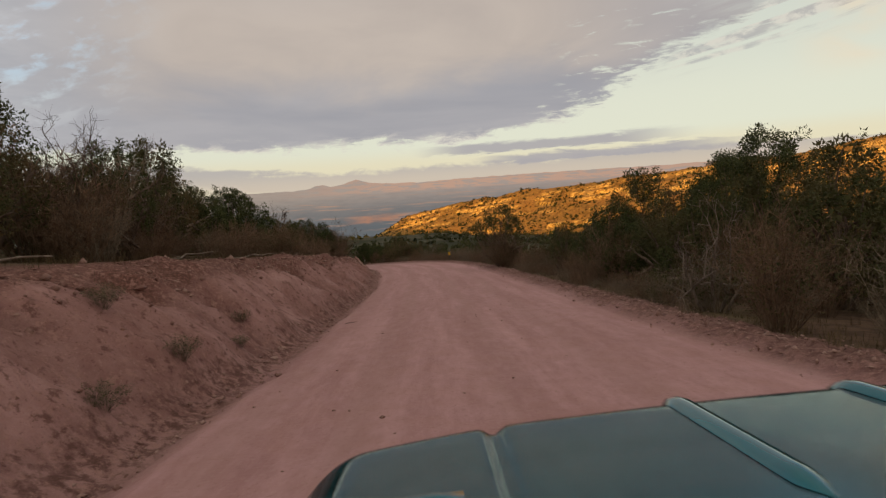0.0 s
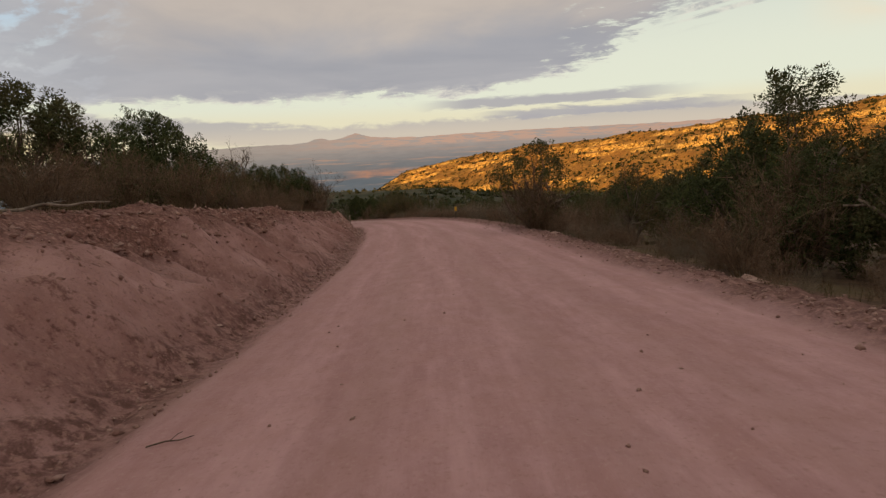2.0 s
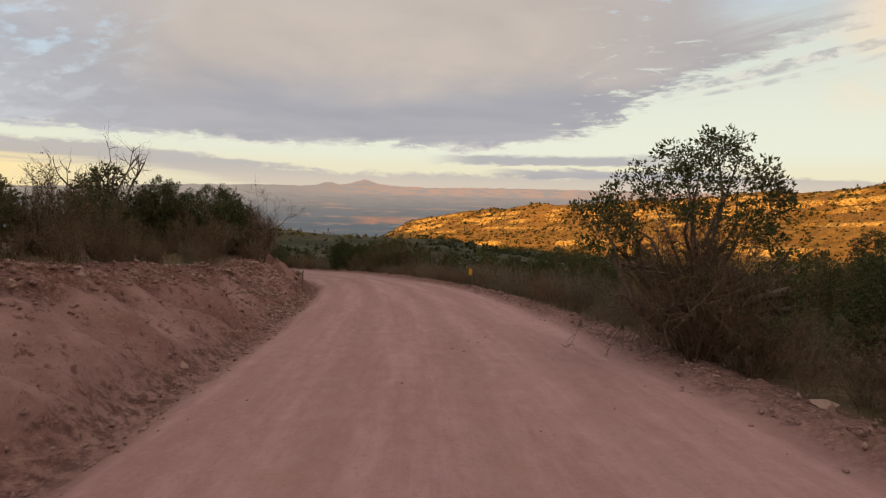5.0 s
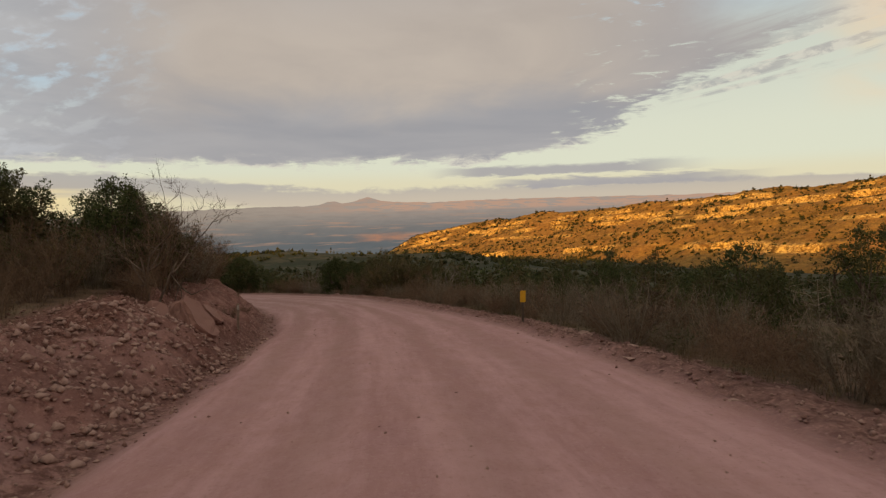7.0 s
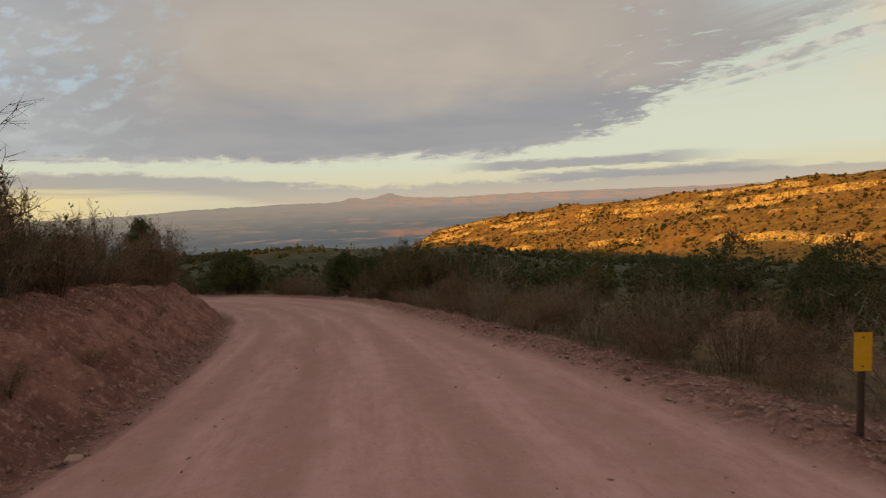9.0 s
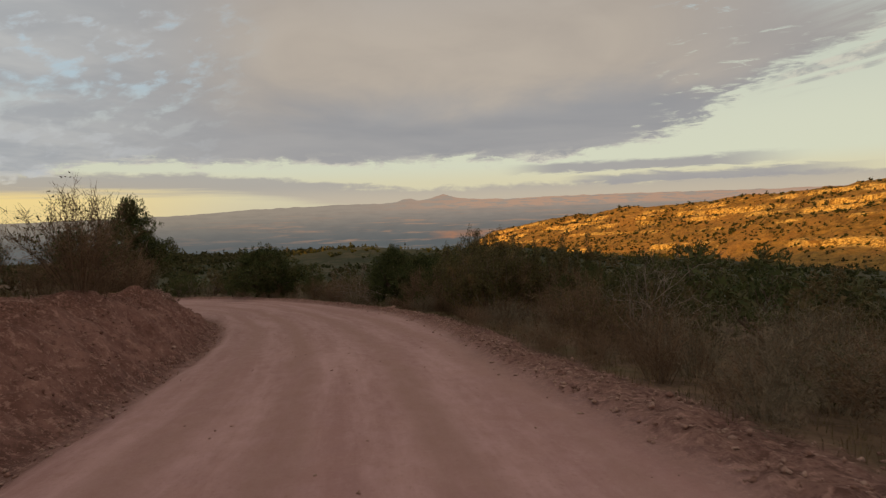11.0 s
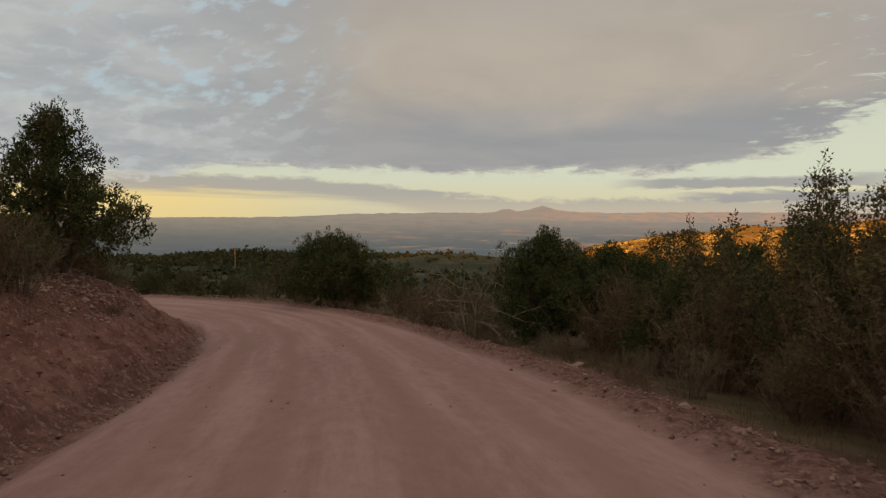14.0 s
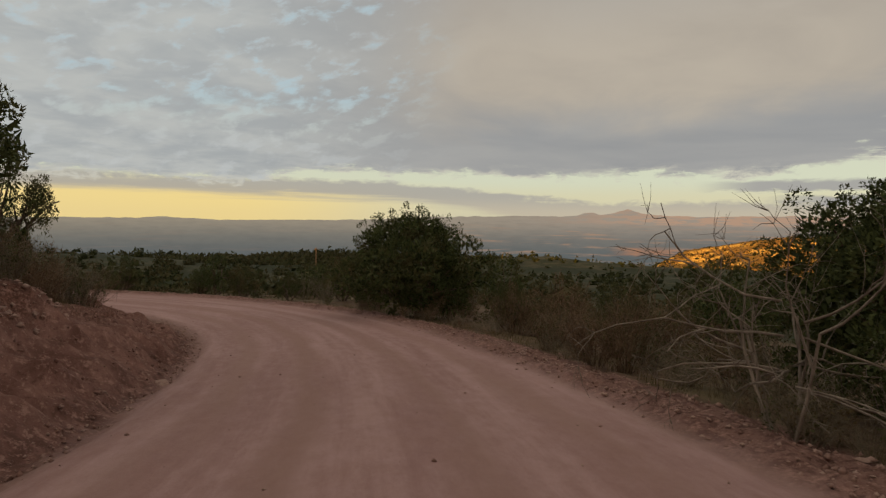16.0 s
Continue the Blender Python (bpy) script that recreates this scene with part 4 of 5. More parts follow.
def at(ob, x, y, turn=0.0, scale=1.0, sink=0.0, tall=1.0, lean=0.0, copy=True):
    m = Matrix.Translation((x, y, ground_z(x, y) - sink)) @ Euler((lean, 0, turn)).to_matrix().to_4x4() @ Matrix.Diagonal((scale, scale, scale * tall, 1))
    if copy:
        return copy_thing(ob, m)
    ob.matrix_basis = m @ Matrix.Diagonal((*ob.scale, 1))
    return ob


# ---- junipers that stand out ----
R_OPEN = "tall open-crowned juniper with a ragged top above roadside brush"
single = [
    # seed, height, spread, dense, x, y, open, top, label
    (11, 5.0, 3.8, 1.2, 8.1, 24.8, True, 2.12, R_OPEN),
    (30, 4.8, 3.6, 1.4, 10.2, 21.6, True, 2.5, "tall dark juniper rising behind dense roadside brush"),
    (23, 4.8, 3.8, 1.2, 8.4, 15.6, True, 2.85, "tall ragged juniper above dense roadside brush"),
    (12, 4.6, 3.4, 1.2, 11.2, 23.6, True, 2.4, "tall dark juniper standing behind grey roadside brush"),
    (13, 3.8, 4.0, 0.72, 3.2, 33.8, True, 0.68, "gnarled roadside juniper with bare lower branches"),
    (14, 4.2, 5.0, 1.6, -12.1, 34.7, False, 2.75, "bushy dark juniper on top of the cut bank"),
    (15, 4.4, 5.2, 1.7, -12.4, 27.6, False, 3.2, "large dark juniper above the cut bank"),
    (16, 4.0, 4.2, 1.7, -22.6, 80.9, False, -1.85, "pointed juniper on the bank with thin lower foliage"),
    (17, 3.6, 6.2, 2.2, -23.9, 98.3, False, -5.4, "round dense juniper at the outside of the bend"),
    (18, 3.3, 3.7, 2.0, -11.4, 86.7, False, -5.05, "dark dense juniper just below the road edge"),
    (26, 3.3, 3.4, 1.8, -9.6, 85.2, False, -5.3, "dense dark juniper reaching to the ground at the verge"),
    (28, 3.6, 3.6, 1.4, -12.6, 55.2, False, 0.0, "dark juniper above brush on the cut bank"),
    (29, 3.4, 3.2, 1.4, -12.2, 49.0, False, 0.1, "dark bushy juniper on the bank above brush"),
    (27, 3.8, 3.0, 0.7, -31.2, 87.9, True, -3.1, "half-dead juniper with bare branches on the bank"),
    (19, 3.6, 3.2, 1.5, -9.9, 90.6, False, -5.6, "dark juniper behind a bleached dead tree"),
]
for seed, hh_, sp_, dn_, x_, y_, op_, top_, lab in single:
    ob = juniper(seed, hh_, sp_, dn_, M_JUN, op_, (0.50 if seed == 13 else 0.25) if op_ else 0.05, lab, cone=seed == 16)
    at(ob, x_, y_, copy=False, tall=(top_ - ground_z(x_, y_)) / hh_)

# tall leafy bushes on the outside of the bend
for seed, hh_, sp_, st_, x_, y_, top_, lab in (
        (20, 3.4, 3.4, 34, -6.2, 79.4, -3.9, "ragged olive bush below the road edge"),
        (21, 3.4, 3.6, 34, -4.2, 80.2, -4.1, "broad olive bush below the road edge"),
        (22, 2.8, 3.6, 40, -5.5, 74.8, -4.1, "broad brownish bush beyond a grassy verge"),
        (24, 2.6, 3.2, 34, -7.6, 82.6, -4.75, "olive brown bush among roadside brush"),
        (25, 2.6, 3.0, 32, -3.2, 76.2, -4.0, "dense brown bush with upright stems")):
    ob = leafy_bush(seed, hh_, sp_, st_, M_BUSH, lab)
    at(ob, x_, y_, copy=False, tall=(top_ - ground_z(x_, y_)) / hh_)

# more junipers, alike, over the near slopes
R = random.Random(5)
LABR = "olive green juniper among brush on the slope"
alike = []
for k_, (hh_, sp_, dn_, op_) in enumerate(((4.4, 3.4, 1.2, True), (3.8, 4.2, 1.4, False), (4.2, 3.8, 1.3, False), (3.6, 4.4, 1.4, False), (4.0, 3.3, 1.2, False), (4.0, 3.6, 1.2, True))):
    alike.append(juniper(70 + k_, hh_, sp_, dn_, M_JUN if k_ % 3 else M_JUN2, op_, 0.2 if op_ else 0.05, grade=1))
    x_, y_, _, _ = road_at(8.0 + 9 * k_, 13.0 + k_)
    at(alike[-1], float(x_), float(y_), copy=False)
    tagged(alike[-1], LABR, group="junipers along the road")
distant = []
for k_, (hh_, sp_) in enumerate(((4.0, 3.6), (3.7, 4.2), (4.2, 3.4))):
    distant.append(juniper(80 + k_, hh_, sp_, 1.2, M_JUN if k_ else M_JUN2, False, 0.05, LABR, grade=0))
    x_, y_, _, _ = road_at(30.0 + 12 * k_, 22.0 + k_)
    at(distant[-1], float(x_), float(y_), copy=False)
    tagged(distant[-1], group="junipers along the road")
spots = [  # s along, offset, height factor
    (4, 9.5, 1.0), (9, 7.6, 0.9), (13, 8.2, 1.0), (16, 6.8, 0.72), (20, 7.4, 0.75), (23, 10.5, 0.8), (28, 12, 0.85), (31, 8.5, 0.62), (34, 11, 0.7), (30, 7.4, 0.66), (26, 7.7, 0.72), (33.5, 8.0, 0.62), (28, 9.2, 0.8), (36.5, 8.6, 0.58), (23.5, 7.8, 0.75), (20, 6.7, 0.58), (22, 7.2, 0.65), (18, 7.4, 0.7), (35.5, -7.8, 0.6), (33, -8.3, 0.62), (40, 8.2, 0.5), (36, 10.5, 0.7), (51.5, -8.4, 0.75), (28.5, -10.2, 0.75), (33.5, -9.6, 0.5), (37, -9.3, 0.5), (39, -9.8, 0.55), (42, -9.0, 0.5), (55, 9.5, 0.52), (59, 9.0, 0.5), (62, 10.5, 0.55), (52, 10, 0.5), (48, 8.4, 0.46), (58, 12.5, 0.65), (46, 7.6, 0.42), (15, -7.2, 0.72), (17.5, -7.6, 0.75), (13, -6.9, 0.62), (52.1, -6.6, 0.68), (53.6, -6.0, 0.58), (57.5, -8.6, 0.6), (61, -8.4, 0.55), (64, -9.0, 0.6), (70, -8.6, 0.6), (74, -8.8, 0.55), (88, -8.6, 0.6), (92, -9.6, 0.65), (96, -8.4, 0.55), (100.5, -8.6, 0.5), (68, 8.0, 0.6), (71, 7.4, 0.55), (78.5, 7.2, 0.62), (81, 6.3, 0.55), (84, 7.0, 0.6), (92.5, 6.4, 0.4), (98, 6.0, 0.42), (56, -7.0, 0.5), (58.5, -7.4, 0.55), (37, 13.5, 0.8), (33, 16, 0.9),
    (40, 14, 0.75), (43, 19, 0.95), (47, 16, 0.75), (50, 20, 0.9), (57, 17, 0.8), (64, 15, 0.75), (66, 10.5, 0.6), (70, 13, 0.8),
    (73, 10.6, 0.62), (77, 11.5, 0.8), (82, 11.5, 0.9), (85, 8.6, 0.85), (86, 12, 1.0), (94, 11, 0.6), (97, 14, 0.7), (101, 9, 0.45), (75, 15, 1.0), (104, 11, 0.8),
    (3, -9.0, 0.8), (6, -7.8, 0.72), (8.5, -8.6, 0.85), (10.5, -7.5, 0.68), (12.5, -9.4, 0.9), (14, -8.0, 0.62), (17, -8.2, 0.66), (18, -12, 0.85), (22, -10.5, 0.7), (25, -15, 0.9), (31, -14.5, 0.8), (38, -11, 0.8), (41, -13.5, 0.8), (45, -12, 0.75), (49, -10, 0.75), (54, -13, 0.8),
    (62, -10, 0.7), (66, -11.5, 0.75), (71, -12, 0.8), (76, -10.5, 0.75), (79, -13, 0.8), (112, 9, 0.7), (118, 12, 0.8), (108, 6.5, 0.42), (113, 6, 0.5), (119, 7, 0.6), (124, 8, 0.55), (130, 7, 0.6), (121, 15, 0.7), (128, 13, 0.75), (135, 11, 0.6), (141, 9, 0.55), (92, -14, 0.5), (110, -9, 0.4),
]
for i, (s_, o_, k_) in enumerate(spots):
    x_, y_, _, _ = road_at(s_, o_)
    src = alike[(i * 5 + i // 3) % 6] if abs(o_) < 9.7 else distant[i % 3]
    ob = at(src, float(x_) + R.uniform(-.6, .6), float(y_) + R.uniform(-.6, .6), R.uniform(0, 6.28), k_ * R.uniform(0.9, 1.1), tall=R.uniform(0.9, 1.12))
    tagged(ob, LABR if o_ > 0 else "dark juniper above the cut bank", group="junipers along the road")

# ---- dead trees ----
DEADS = [
    # seed, height, spread, x, y, label, forks, stems, low limbs
    (31, 3.4, 2.4, -8.5, 50.3, "bare dead tree with grey branches on the bank", 4, 5, 3),
    (41, 2.5, 3.0, -12.95, 84.6, "bleached dead juniper with tangled pale branches", 3, 4, 12),
    (33, 3.1, 2.8, -6.9, 12.0, "bare grey bush with upright twigs on the bank", 4, 6, 0),
    (34, 4.3, 2.2, -13.0, 46.5, "bare thin dead tree above the bank", 3, 4, 0),
    (35, 2.2, 2.6, -1.9, 67.8, "low grey dead bush at the verge", 3, 5, 5),
    (36, 1.7, 2.2, 2.2, 46.8, "bare grey bush beside the road marker", 2, 7, 0),
    (37, 2.4, 2.6, 5.2, 11.8, "bare pale-branched bush at the road edge", 3, 5, 0),
    (39, 2.2, 3.0, 2.9, 33.4, "tangle of bare brown branches under a juniper", 3, 6, 12),
    (38, 2.2, 1.3, -7.9, 47.9, "small bare dead sapling on the bank edge", 2, 3, 0),
    (40, 2.2, 2.2, -29.2, 87.4, "bare dead branches beside a juniper on the bank", 3, 4, 4),
]
for seed, hh_, sp_, x_, y_, lab, dp_, st_, low_ in DEADS:
    ob = bare_tree(seed, hh_, sp_, lab, M_DEAD if seed in (41, 35, 37) else M_BARK, dp_, st_, low_)
    at(ob, x_, y_, copy=False)

# ---- shrubs ----
tangle = shrub(60, 2.5, 2.7, M_DRY, 60, 52, 0.2, label="tall tangle of thin brown twigs under a roadside juniper")
at(tangle, 3.15, 33.7, copy=False)
kinds = [
    shrub(51, 1.25, 1.6, M_DRY, 42, 34), shrub(52, 1.0, 1.5, M_DRY, 38, 34), shrub(53, 1.35, 1.7, M_GREY, 38, 32, label="grey twiggy shrub beside the road"),
    shrub(54, 1.5, 1.9, M_DRY, 44, 40, 0.4, label="half-leafy olive brown shrub beside the road"), shrub(55, 1.1, 1.5, M_GREY, 44, 36, 0.4, label="grey-green twiggy shrub beside the road"),
    shrub(56, 1.9, 2.3, M_DRY, 52, 44, 0.45, label="tall reddish-brown leafy bush beside the road"),
]
for i, kd in enumerate(kinds):
    x_, y_, _, _ = road_at(-3.0 + i * 1.4, 6.0 + (i % 2))
    at(kd, float(x_), float(y_), copy=False)
    kd["group"] = "roadside shrubs"


def scatter_shrubs(lo, hi, o_lo, o_hi, count, size, pick):
    for _ in range(count):
        s_, o_ = R.uniform(lo, hi), R.uniform(o_lo, o_hi)
        x_, y_, _, _ = road_at(s_, o_)
        at(kinds[R.choice(pick)], float(x_), float(y_), R.uniform(0, 6.28), size * R.uniform(0.7, 1.25), 0.03, R.uniform(0.85, 1.15))


scatter_shrubs(4, 32, 5.0, 7.5, 26, 1.1, (0, 1, 2, 3, 4, 5))
scatter_shrubs(10, 32, 8.0, 12, 4, 1.4, (2, 3, 5))
scatter_shrubs(32, 46, 4.5, 7.0, 20, 1.0, (0, 0, 1, 2, 2, 4))
scatter_shrubs(44, 64, 3.8, 6.2, 28, 1.02, (0, 0, 1, 2, 2, 4))
scatter_shrubs(34, 64, 6.5, 11, 8, 1.05, (3, 4))
scatter_shrubs(62, 82, 5.4, 9, 14, 1.2, (3, 5, 2, 0))
scatter_shrubs(76, 83, 4.8, 8.0, 7, 1.05, (0, 1, 3, 5, 2))
scatter_shrubs(87.5, 97, 4.3, 7.0, 11, 0.95, (3, 4, 5, 3))
scatter_shrubs(92, 116, 4.0, 9, 14, 1.2, (0, 1, 3, 5, 2))
scatter_shrubs(6, 20, -7.5, -5.6, 13, 1.1, (0, 0, 1, 2))
scatter_shrubs(16, 34, -8.6, -5.8, 12, 1.0, (0, 0, 1, 2, 3))
scatter_shrubs(21, 40, -9.0, -7.0, 14, 1.2, (0, 0, 5, 3))
scatter_shrubs(34, 48, -9.0, -5.6, 10, 1.0, (0, 0, 1, 1, 3, 2))
scatter_shrubs(48, 58, -8.6, -5.1, 8, 1.2, (0, 1, 0, 5, 2))
scatter_shrubs(47, 54, -8.2, -5.7, 9, 1.15, (0, 5, 2, 3))
scatter_shrubs(20, 48, -7.0, -5.2, 9, 0.85, (0, 1, 2))
scatter_shrubs(66, 84, -8.0, -5.3, 17, 1.3, (0, 1, 3, 5))
scatter_shrubs(54, 63, -8.2, -5.2, 16, 1.3, (0, 1, 3, 5, 2))
scatter_shrubs(65, 79, 4.1, 5.8, 12, 0.95, (0, 1, 3, 2))
scatter_shrubs(80, 102, -7.6, -5.4, 16, 1.1, (0, 3, 4))
for s_, o_, k_, kd in ((29, 5.0, 1.2, 0), (31, 5.3, 1.0, 0), (76, 5.9, 1.4, 5), (74.5, 6.8, 1.5, 5), (79, 5.8, 1.2, 5), (82, 5.9, 1.25, 5), (85.3, 3.9, 0.75, 4), (90.3, 4.2, 1.2, 0), (91.5, 4.6, 0.9, 0), (70, 7.0, 1.4, 3), (11.6, -6.4, 2.0, 0), (12.6, -6.9, 2.2, 2), (10.6, -6.3, 1.6, 0), (13.6, -6.2, 1.6, 0), (11.2, -7.2, 2.2, 0), (32.9, 4.2, 1.15, 5), (33.6, 4.7, 1.3, 0), (32.4, 4.7, 1.1, 3), (48.6, -5.0, 0.8, 0), (49.3, -5.4, 0.9, 0), (54, -5.8, 1.5, 5), (55.5, -6.3, 1.7, 0), (57, -6.0, 1.5, 3), (58.5, -6.4, 1.6, 0), (53, -6.6, 1.6, 5), (56, -7.2, 1.6, 5), (60, -6.2, 1.4, 0), (89, -6.3, 1.3, 3), (90.5, -6.0, 1.2, 0), (92, -5.7, 1.0, 4), (93.5, -5.6, 0.9, 0)):
    x_, y_, _, _ = road_at(s_, o_)
    at(kinds[kd], float(x_), float(y_), R.uniform(0, 6.28), k_, 0.03)


def brush_mass(name, picks, places, mat, label):
    """Many low bushes that nobody could count, as one mesh."""
    b = Build()
    for s_, o_, k_, turn_ in places:
        x_, y_, _, _ = road_at(s_, o_)
        x_, y_ = float(x_), float(y_)
        src = kinds[R.choice(picks)].children[0].data
        v = np.empty(len(src.vertices) * 3)
        src.vertices.foreach_get("co", v)
        v = v.reshape(-1, 3) * k_
        c_, n_ = math.cos(turn_), math.sin(turn_)
        v = np.column_stack([v[:, 0] * c_ - v[:, 1] * n_ + x_, v[:, 0] * n_ + v[:, 1] * c_ + y_, v[:, 2] + ground_z(x_, y_)])
        b.add(v, np.arange(len(v)).reshape(-1, 3))
    return tagged(new(name, b.mesh(name, mat)), label, "scrub", kind="stuff")


def beside_road(count, lo, hi, near, far_, small_, large_):
    out = []
    for _ in range(count):
        s_ = R.uniform(lo, hi)
        out.append((s_, float(np.interp(s_, EDGE_S, EDGE_R)) + R.uniform(near, far_), R.uniform(small_, large_), R.uniform(0, 6.28)))
    return out


brush_mass("dry_brush", (0, 1), beside_road(75, 2, 104, 0.65, 1.6, 0.35, 0.75) + beside_road(48, 38, 66, 0.7, 3.2, 0.5, 1.0), M_DRY, "low dry brown brush along the spoil beside the road")
brush_mass("grey_brush", (2, 4), beside_road(55, 2, 104, 0.7, 2.0, 0.35, 0.75), M_GREY, "low grey twiggy brush along the verge")
# small bushes rooted in the face of the bank: along, across, size
BANK_TUFTS = [(7.5, -3.2, 0.45), (5.8, -3.25, 0.42), (9.5, -3.1, 0.28), (7.2, -3.9, 0.42), (10.8, -3.45, 0.32), (51.6, -3.7, 0.55), (53.5, -3.6, 0.42), (61, -4.4, 0.4), (86, -4.7, 0.5)]


# ---- dry grass, litter and low scrub ----
def grass_mesh(n, place, size=0.18, blades=12):
    r = np.random.default_rng(n)
    xy = place(r, n)
    z = land(xy[:, 0], xy[:, 1])[0]
    base = np.column_stack([xy, z - 0.02]).repeat(blades, 0)
    k = len(base)
    a = r.uniform(0, 2 * np.pi, k)
    base[:, :2] += r.normal(size=(k, 2)) * 0.09
    h_ = size * r.uniform(0.4, 1.4, k) * r.uniform(0.5, 1.3, n).repeat(blades)
    out = np.column_stack([np.cos(a), np.sin(a), 0 * a])
    side = np.column_stack([-np.sin(a), np.cos(a), 0 * a]) * 0.0032
    tip = base + out * (h_ * r.uniform(0.2, 1.3, k))[:, None] + np.array([0, 0, 1.0]) * h_[:, None]
    mid = base + out * (h_ * 0.2)[:, None] + np.array([0, 0, 0.55]) * h_[:, None]
    b = Build()
    v = np.stack([base - side, base + side, mid + side * 0.8, mid - side * 0.8, tip], 1).reshape(-1, 3)
    i = np.arange(k)[:, None] * 5
    b.add(v, np.concatenate([i + [[0, 1, 2]], i + [[0, 2, 3]], i + [[3, 2, 4]]]))
    return b.mesh("grass", M_GRASS)


def band(bands):
    def place(r, n):
        pick = r.integers(0, len(bands), n)
        lo, hi, a, c = np.array(bands, float)[pick].T
        s_ = r.uniform(lo, hi)
        o_ = a + (c - a) * r.uniform(0, 1, n)
        o_ += np.where(o_ > 0, np.interp(s_, EDGE_S, EDGE_R) - 3.9, np.interp(s_, EDGE_S, EDGE_L) + 3.15) * (abs(o_) > 2.9)
        x_, y_, _, _ = road_at(s_, o_)
        return np.column_stack([x_, y_])
    return place


verge = new("grass", grass_mesh(3900, band([(-4, 112, 5.0, 9.0), (-4, 112, 4.7, 6.2), (-4, 112, 4.8, 6.0), (30, 75, 5.2, 12), (-4, 112, -10, -5.8), (-4, 112, -7.5, -5.5)])))
tagged(verge, "dry tan grass and litter on both verges", "grass", kind="stuff")
for s_, o_, k_ in BANK_TUFTS:
    x_, y_, _, _ = road_at(s_, o_)
    tagged(at(kinds[4 if s_ < 30 else 0], float(x_), float(y_), R.uniform(0, 6.28), k_, 0.04, 0.8), "small grey-green bush rooted in the cut bank")


# ---- stones ----
STONE_M = []
for i in range(7):
    bm = boulder(200 + i, (0.40, 0.55, 0.30, 0.62, 0.45, 0.35, 0.50)[i], 2 if i < 2 else 1, 1.5)
    me = bpy.data.meshes.new("stone")
    bm.to_mesh(me)
    bm.free()
    me.materials.append(M_ROCK)
    STONE_M.append(me)


def stone(me, x, y, size, turn, tilt=0.0, label="loose pale pink stone at the road edge", sink=0.15):
    ob = new("stone", me)
    ob.matrix_basis = Matrix.Translation((x, y, ground_z(x, y) + size * (0.22 - sink))) @ Euler((tilt, tilt * 0.6, turn)).to_matrix().to_4x4() @ Matrix.Scale(size, 4)
    return tagged(ob, label, "stone", group="roadside stones")


for _ in range(115):
    s_, o_ = R.uniform(2, 108), abs(R.gauss(0.35, 0.38)) - 0.1
    o_ += float(np.interp(s_, EDGE_S, EDGE_R))
    x_, y_, _, _ = road_at(s_, o_)
    stone(STONE_M[R.randrange(7)], float(x_), float(y_), R.choice((0.05, 0.06, 0.07, 0.09, 0.12, 0.20)) * R.uniform(0.7, 1.3), R.uniform(0, 6.28), R.uniform(-.5, .5), sink=0.26)
for _ in range(60):
    s_, o_ = R.uniform(1, 108), -abs(R.gauss(0.0, 0.3)) + 0.1
    o_ += float(np.interp(s_, EDGE_S, EDGE_L))
    x_, y_, _, _ = road_at(s_, o_)
    stone(STONE_M[R.randrange(7)], float(x_), float(y_), R.choice((0.06, 0.08, 0.10, 0.13, 0.20)) * R.uniform(0.7, 1.3), R.uniform(0, 6.28), R.uniform(-.5, .5), "loose stone fallen at the foot of the bank", 0.24)
for s_, o_, k_ in ((18.5, 4.6, 0.34), (19.2, 4.9, 0.28), (30.5, 4.4, 0.28), (47.0, 3.9, 0.22), (46.6, 4.1, 0.30), (44.5, 4.1, 0.20), (15.0, 4.7, 0.30), (80, 3.9, 0.24), (76.0, 3.8, 0.22)):
    x_, y_, _, _ = road_at(s_, o_)
    stone(STONE_M[R.randrange(4)], float(x_), float(y_), k_, R.uniform(0, 6.28), 0.1, "larger pale stone on the spoil along the road")


def outcrop(seed, x, y, size, turn, tilt):
    """A leaning ledge: a few broken beds of rock, one on the other."""
    r = np.random.default_rng(seed)
    root = new("rock_ledge")
    n_ = 9
    ang = np.linspace(0, 2 * np.pi, n_, endpoint=False) + r.uniform(-0.2, 0.2, n_)
    rad = r.uniform(0.42, 0.56, n_)
    z0 = -0.5
    for j in range(6):
        bm = bmesh.new()
        thick, q_ = r.uniform(0.10, 0.22), rad * r.uniform(0.86, 1.06, n_)
        lo = [bm.verts.new((np.cos(a_) * w_ * 1.3, np.sin(a_) * w_ * 0.85, z0)) for a_, w_ in zip(ang, q_)]
        hi = [bm.verts.new((v.co.x * r.uniform(0.93, 1.0), v.co.y * r.uniform(0.93, 1.0), z0 + thick)) for v in lo]
        bm.faces.new(lo[::-1])
        bm.faces.new(hi)
        for i in range(n_):
            bm.faces.new((lo[i], lo[(i + 1) % n_], hi[(i + 1) % n_], hi[i]))
        bmesh.ops.triangulate(bm, faces=bm.faces[:])
        bmesh.ops.subdivide_edges(bm, edges=bm.edges[:], cuts=1)
        for v in bm.verts:
            v.co += Vector(r.normal(size=3) * 0.016)
        part("slab", bm, M_SLAB, root)
        z0 += thick - 0.008
    root.matrix_basis = Matrix.Translation((x, y, ground_z(x, y) + 0.05 * size)) @ Euler((0.15, tilt, turn)).to_matrix().to_4x4() @ Matrix.Scale(size, 4)
    return tagged(root, "leaning ledge of layered pink rock in the bank", "rock")


outcrop(301, -6.95, 47.6, 0.95, 0.15, 0.95)
outcrop(302, -6.95, 48.5, 0.5, 0.3, 0.8)
outcrop(303, -7.4, 46.9, 0.5, -0.1, 0.9)


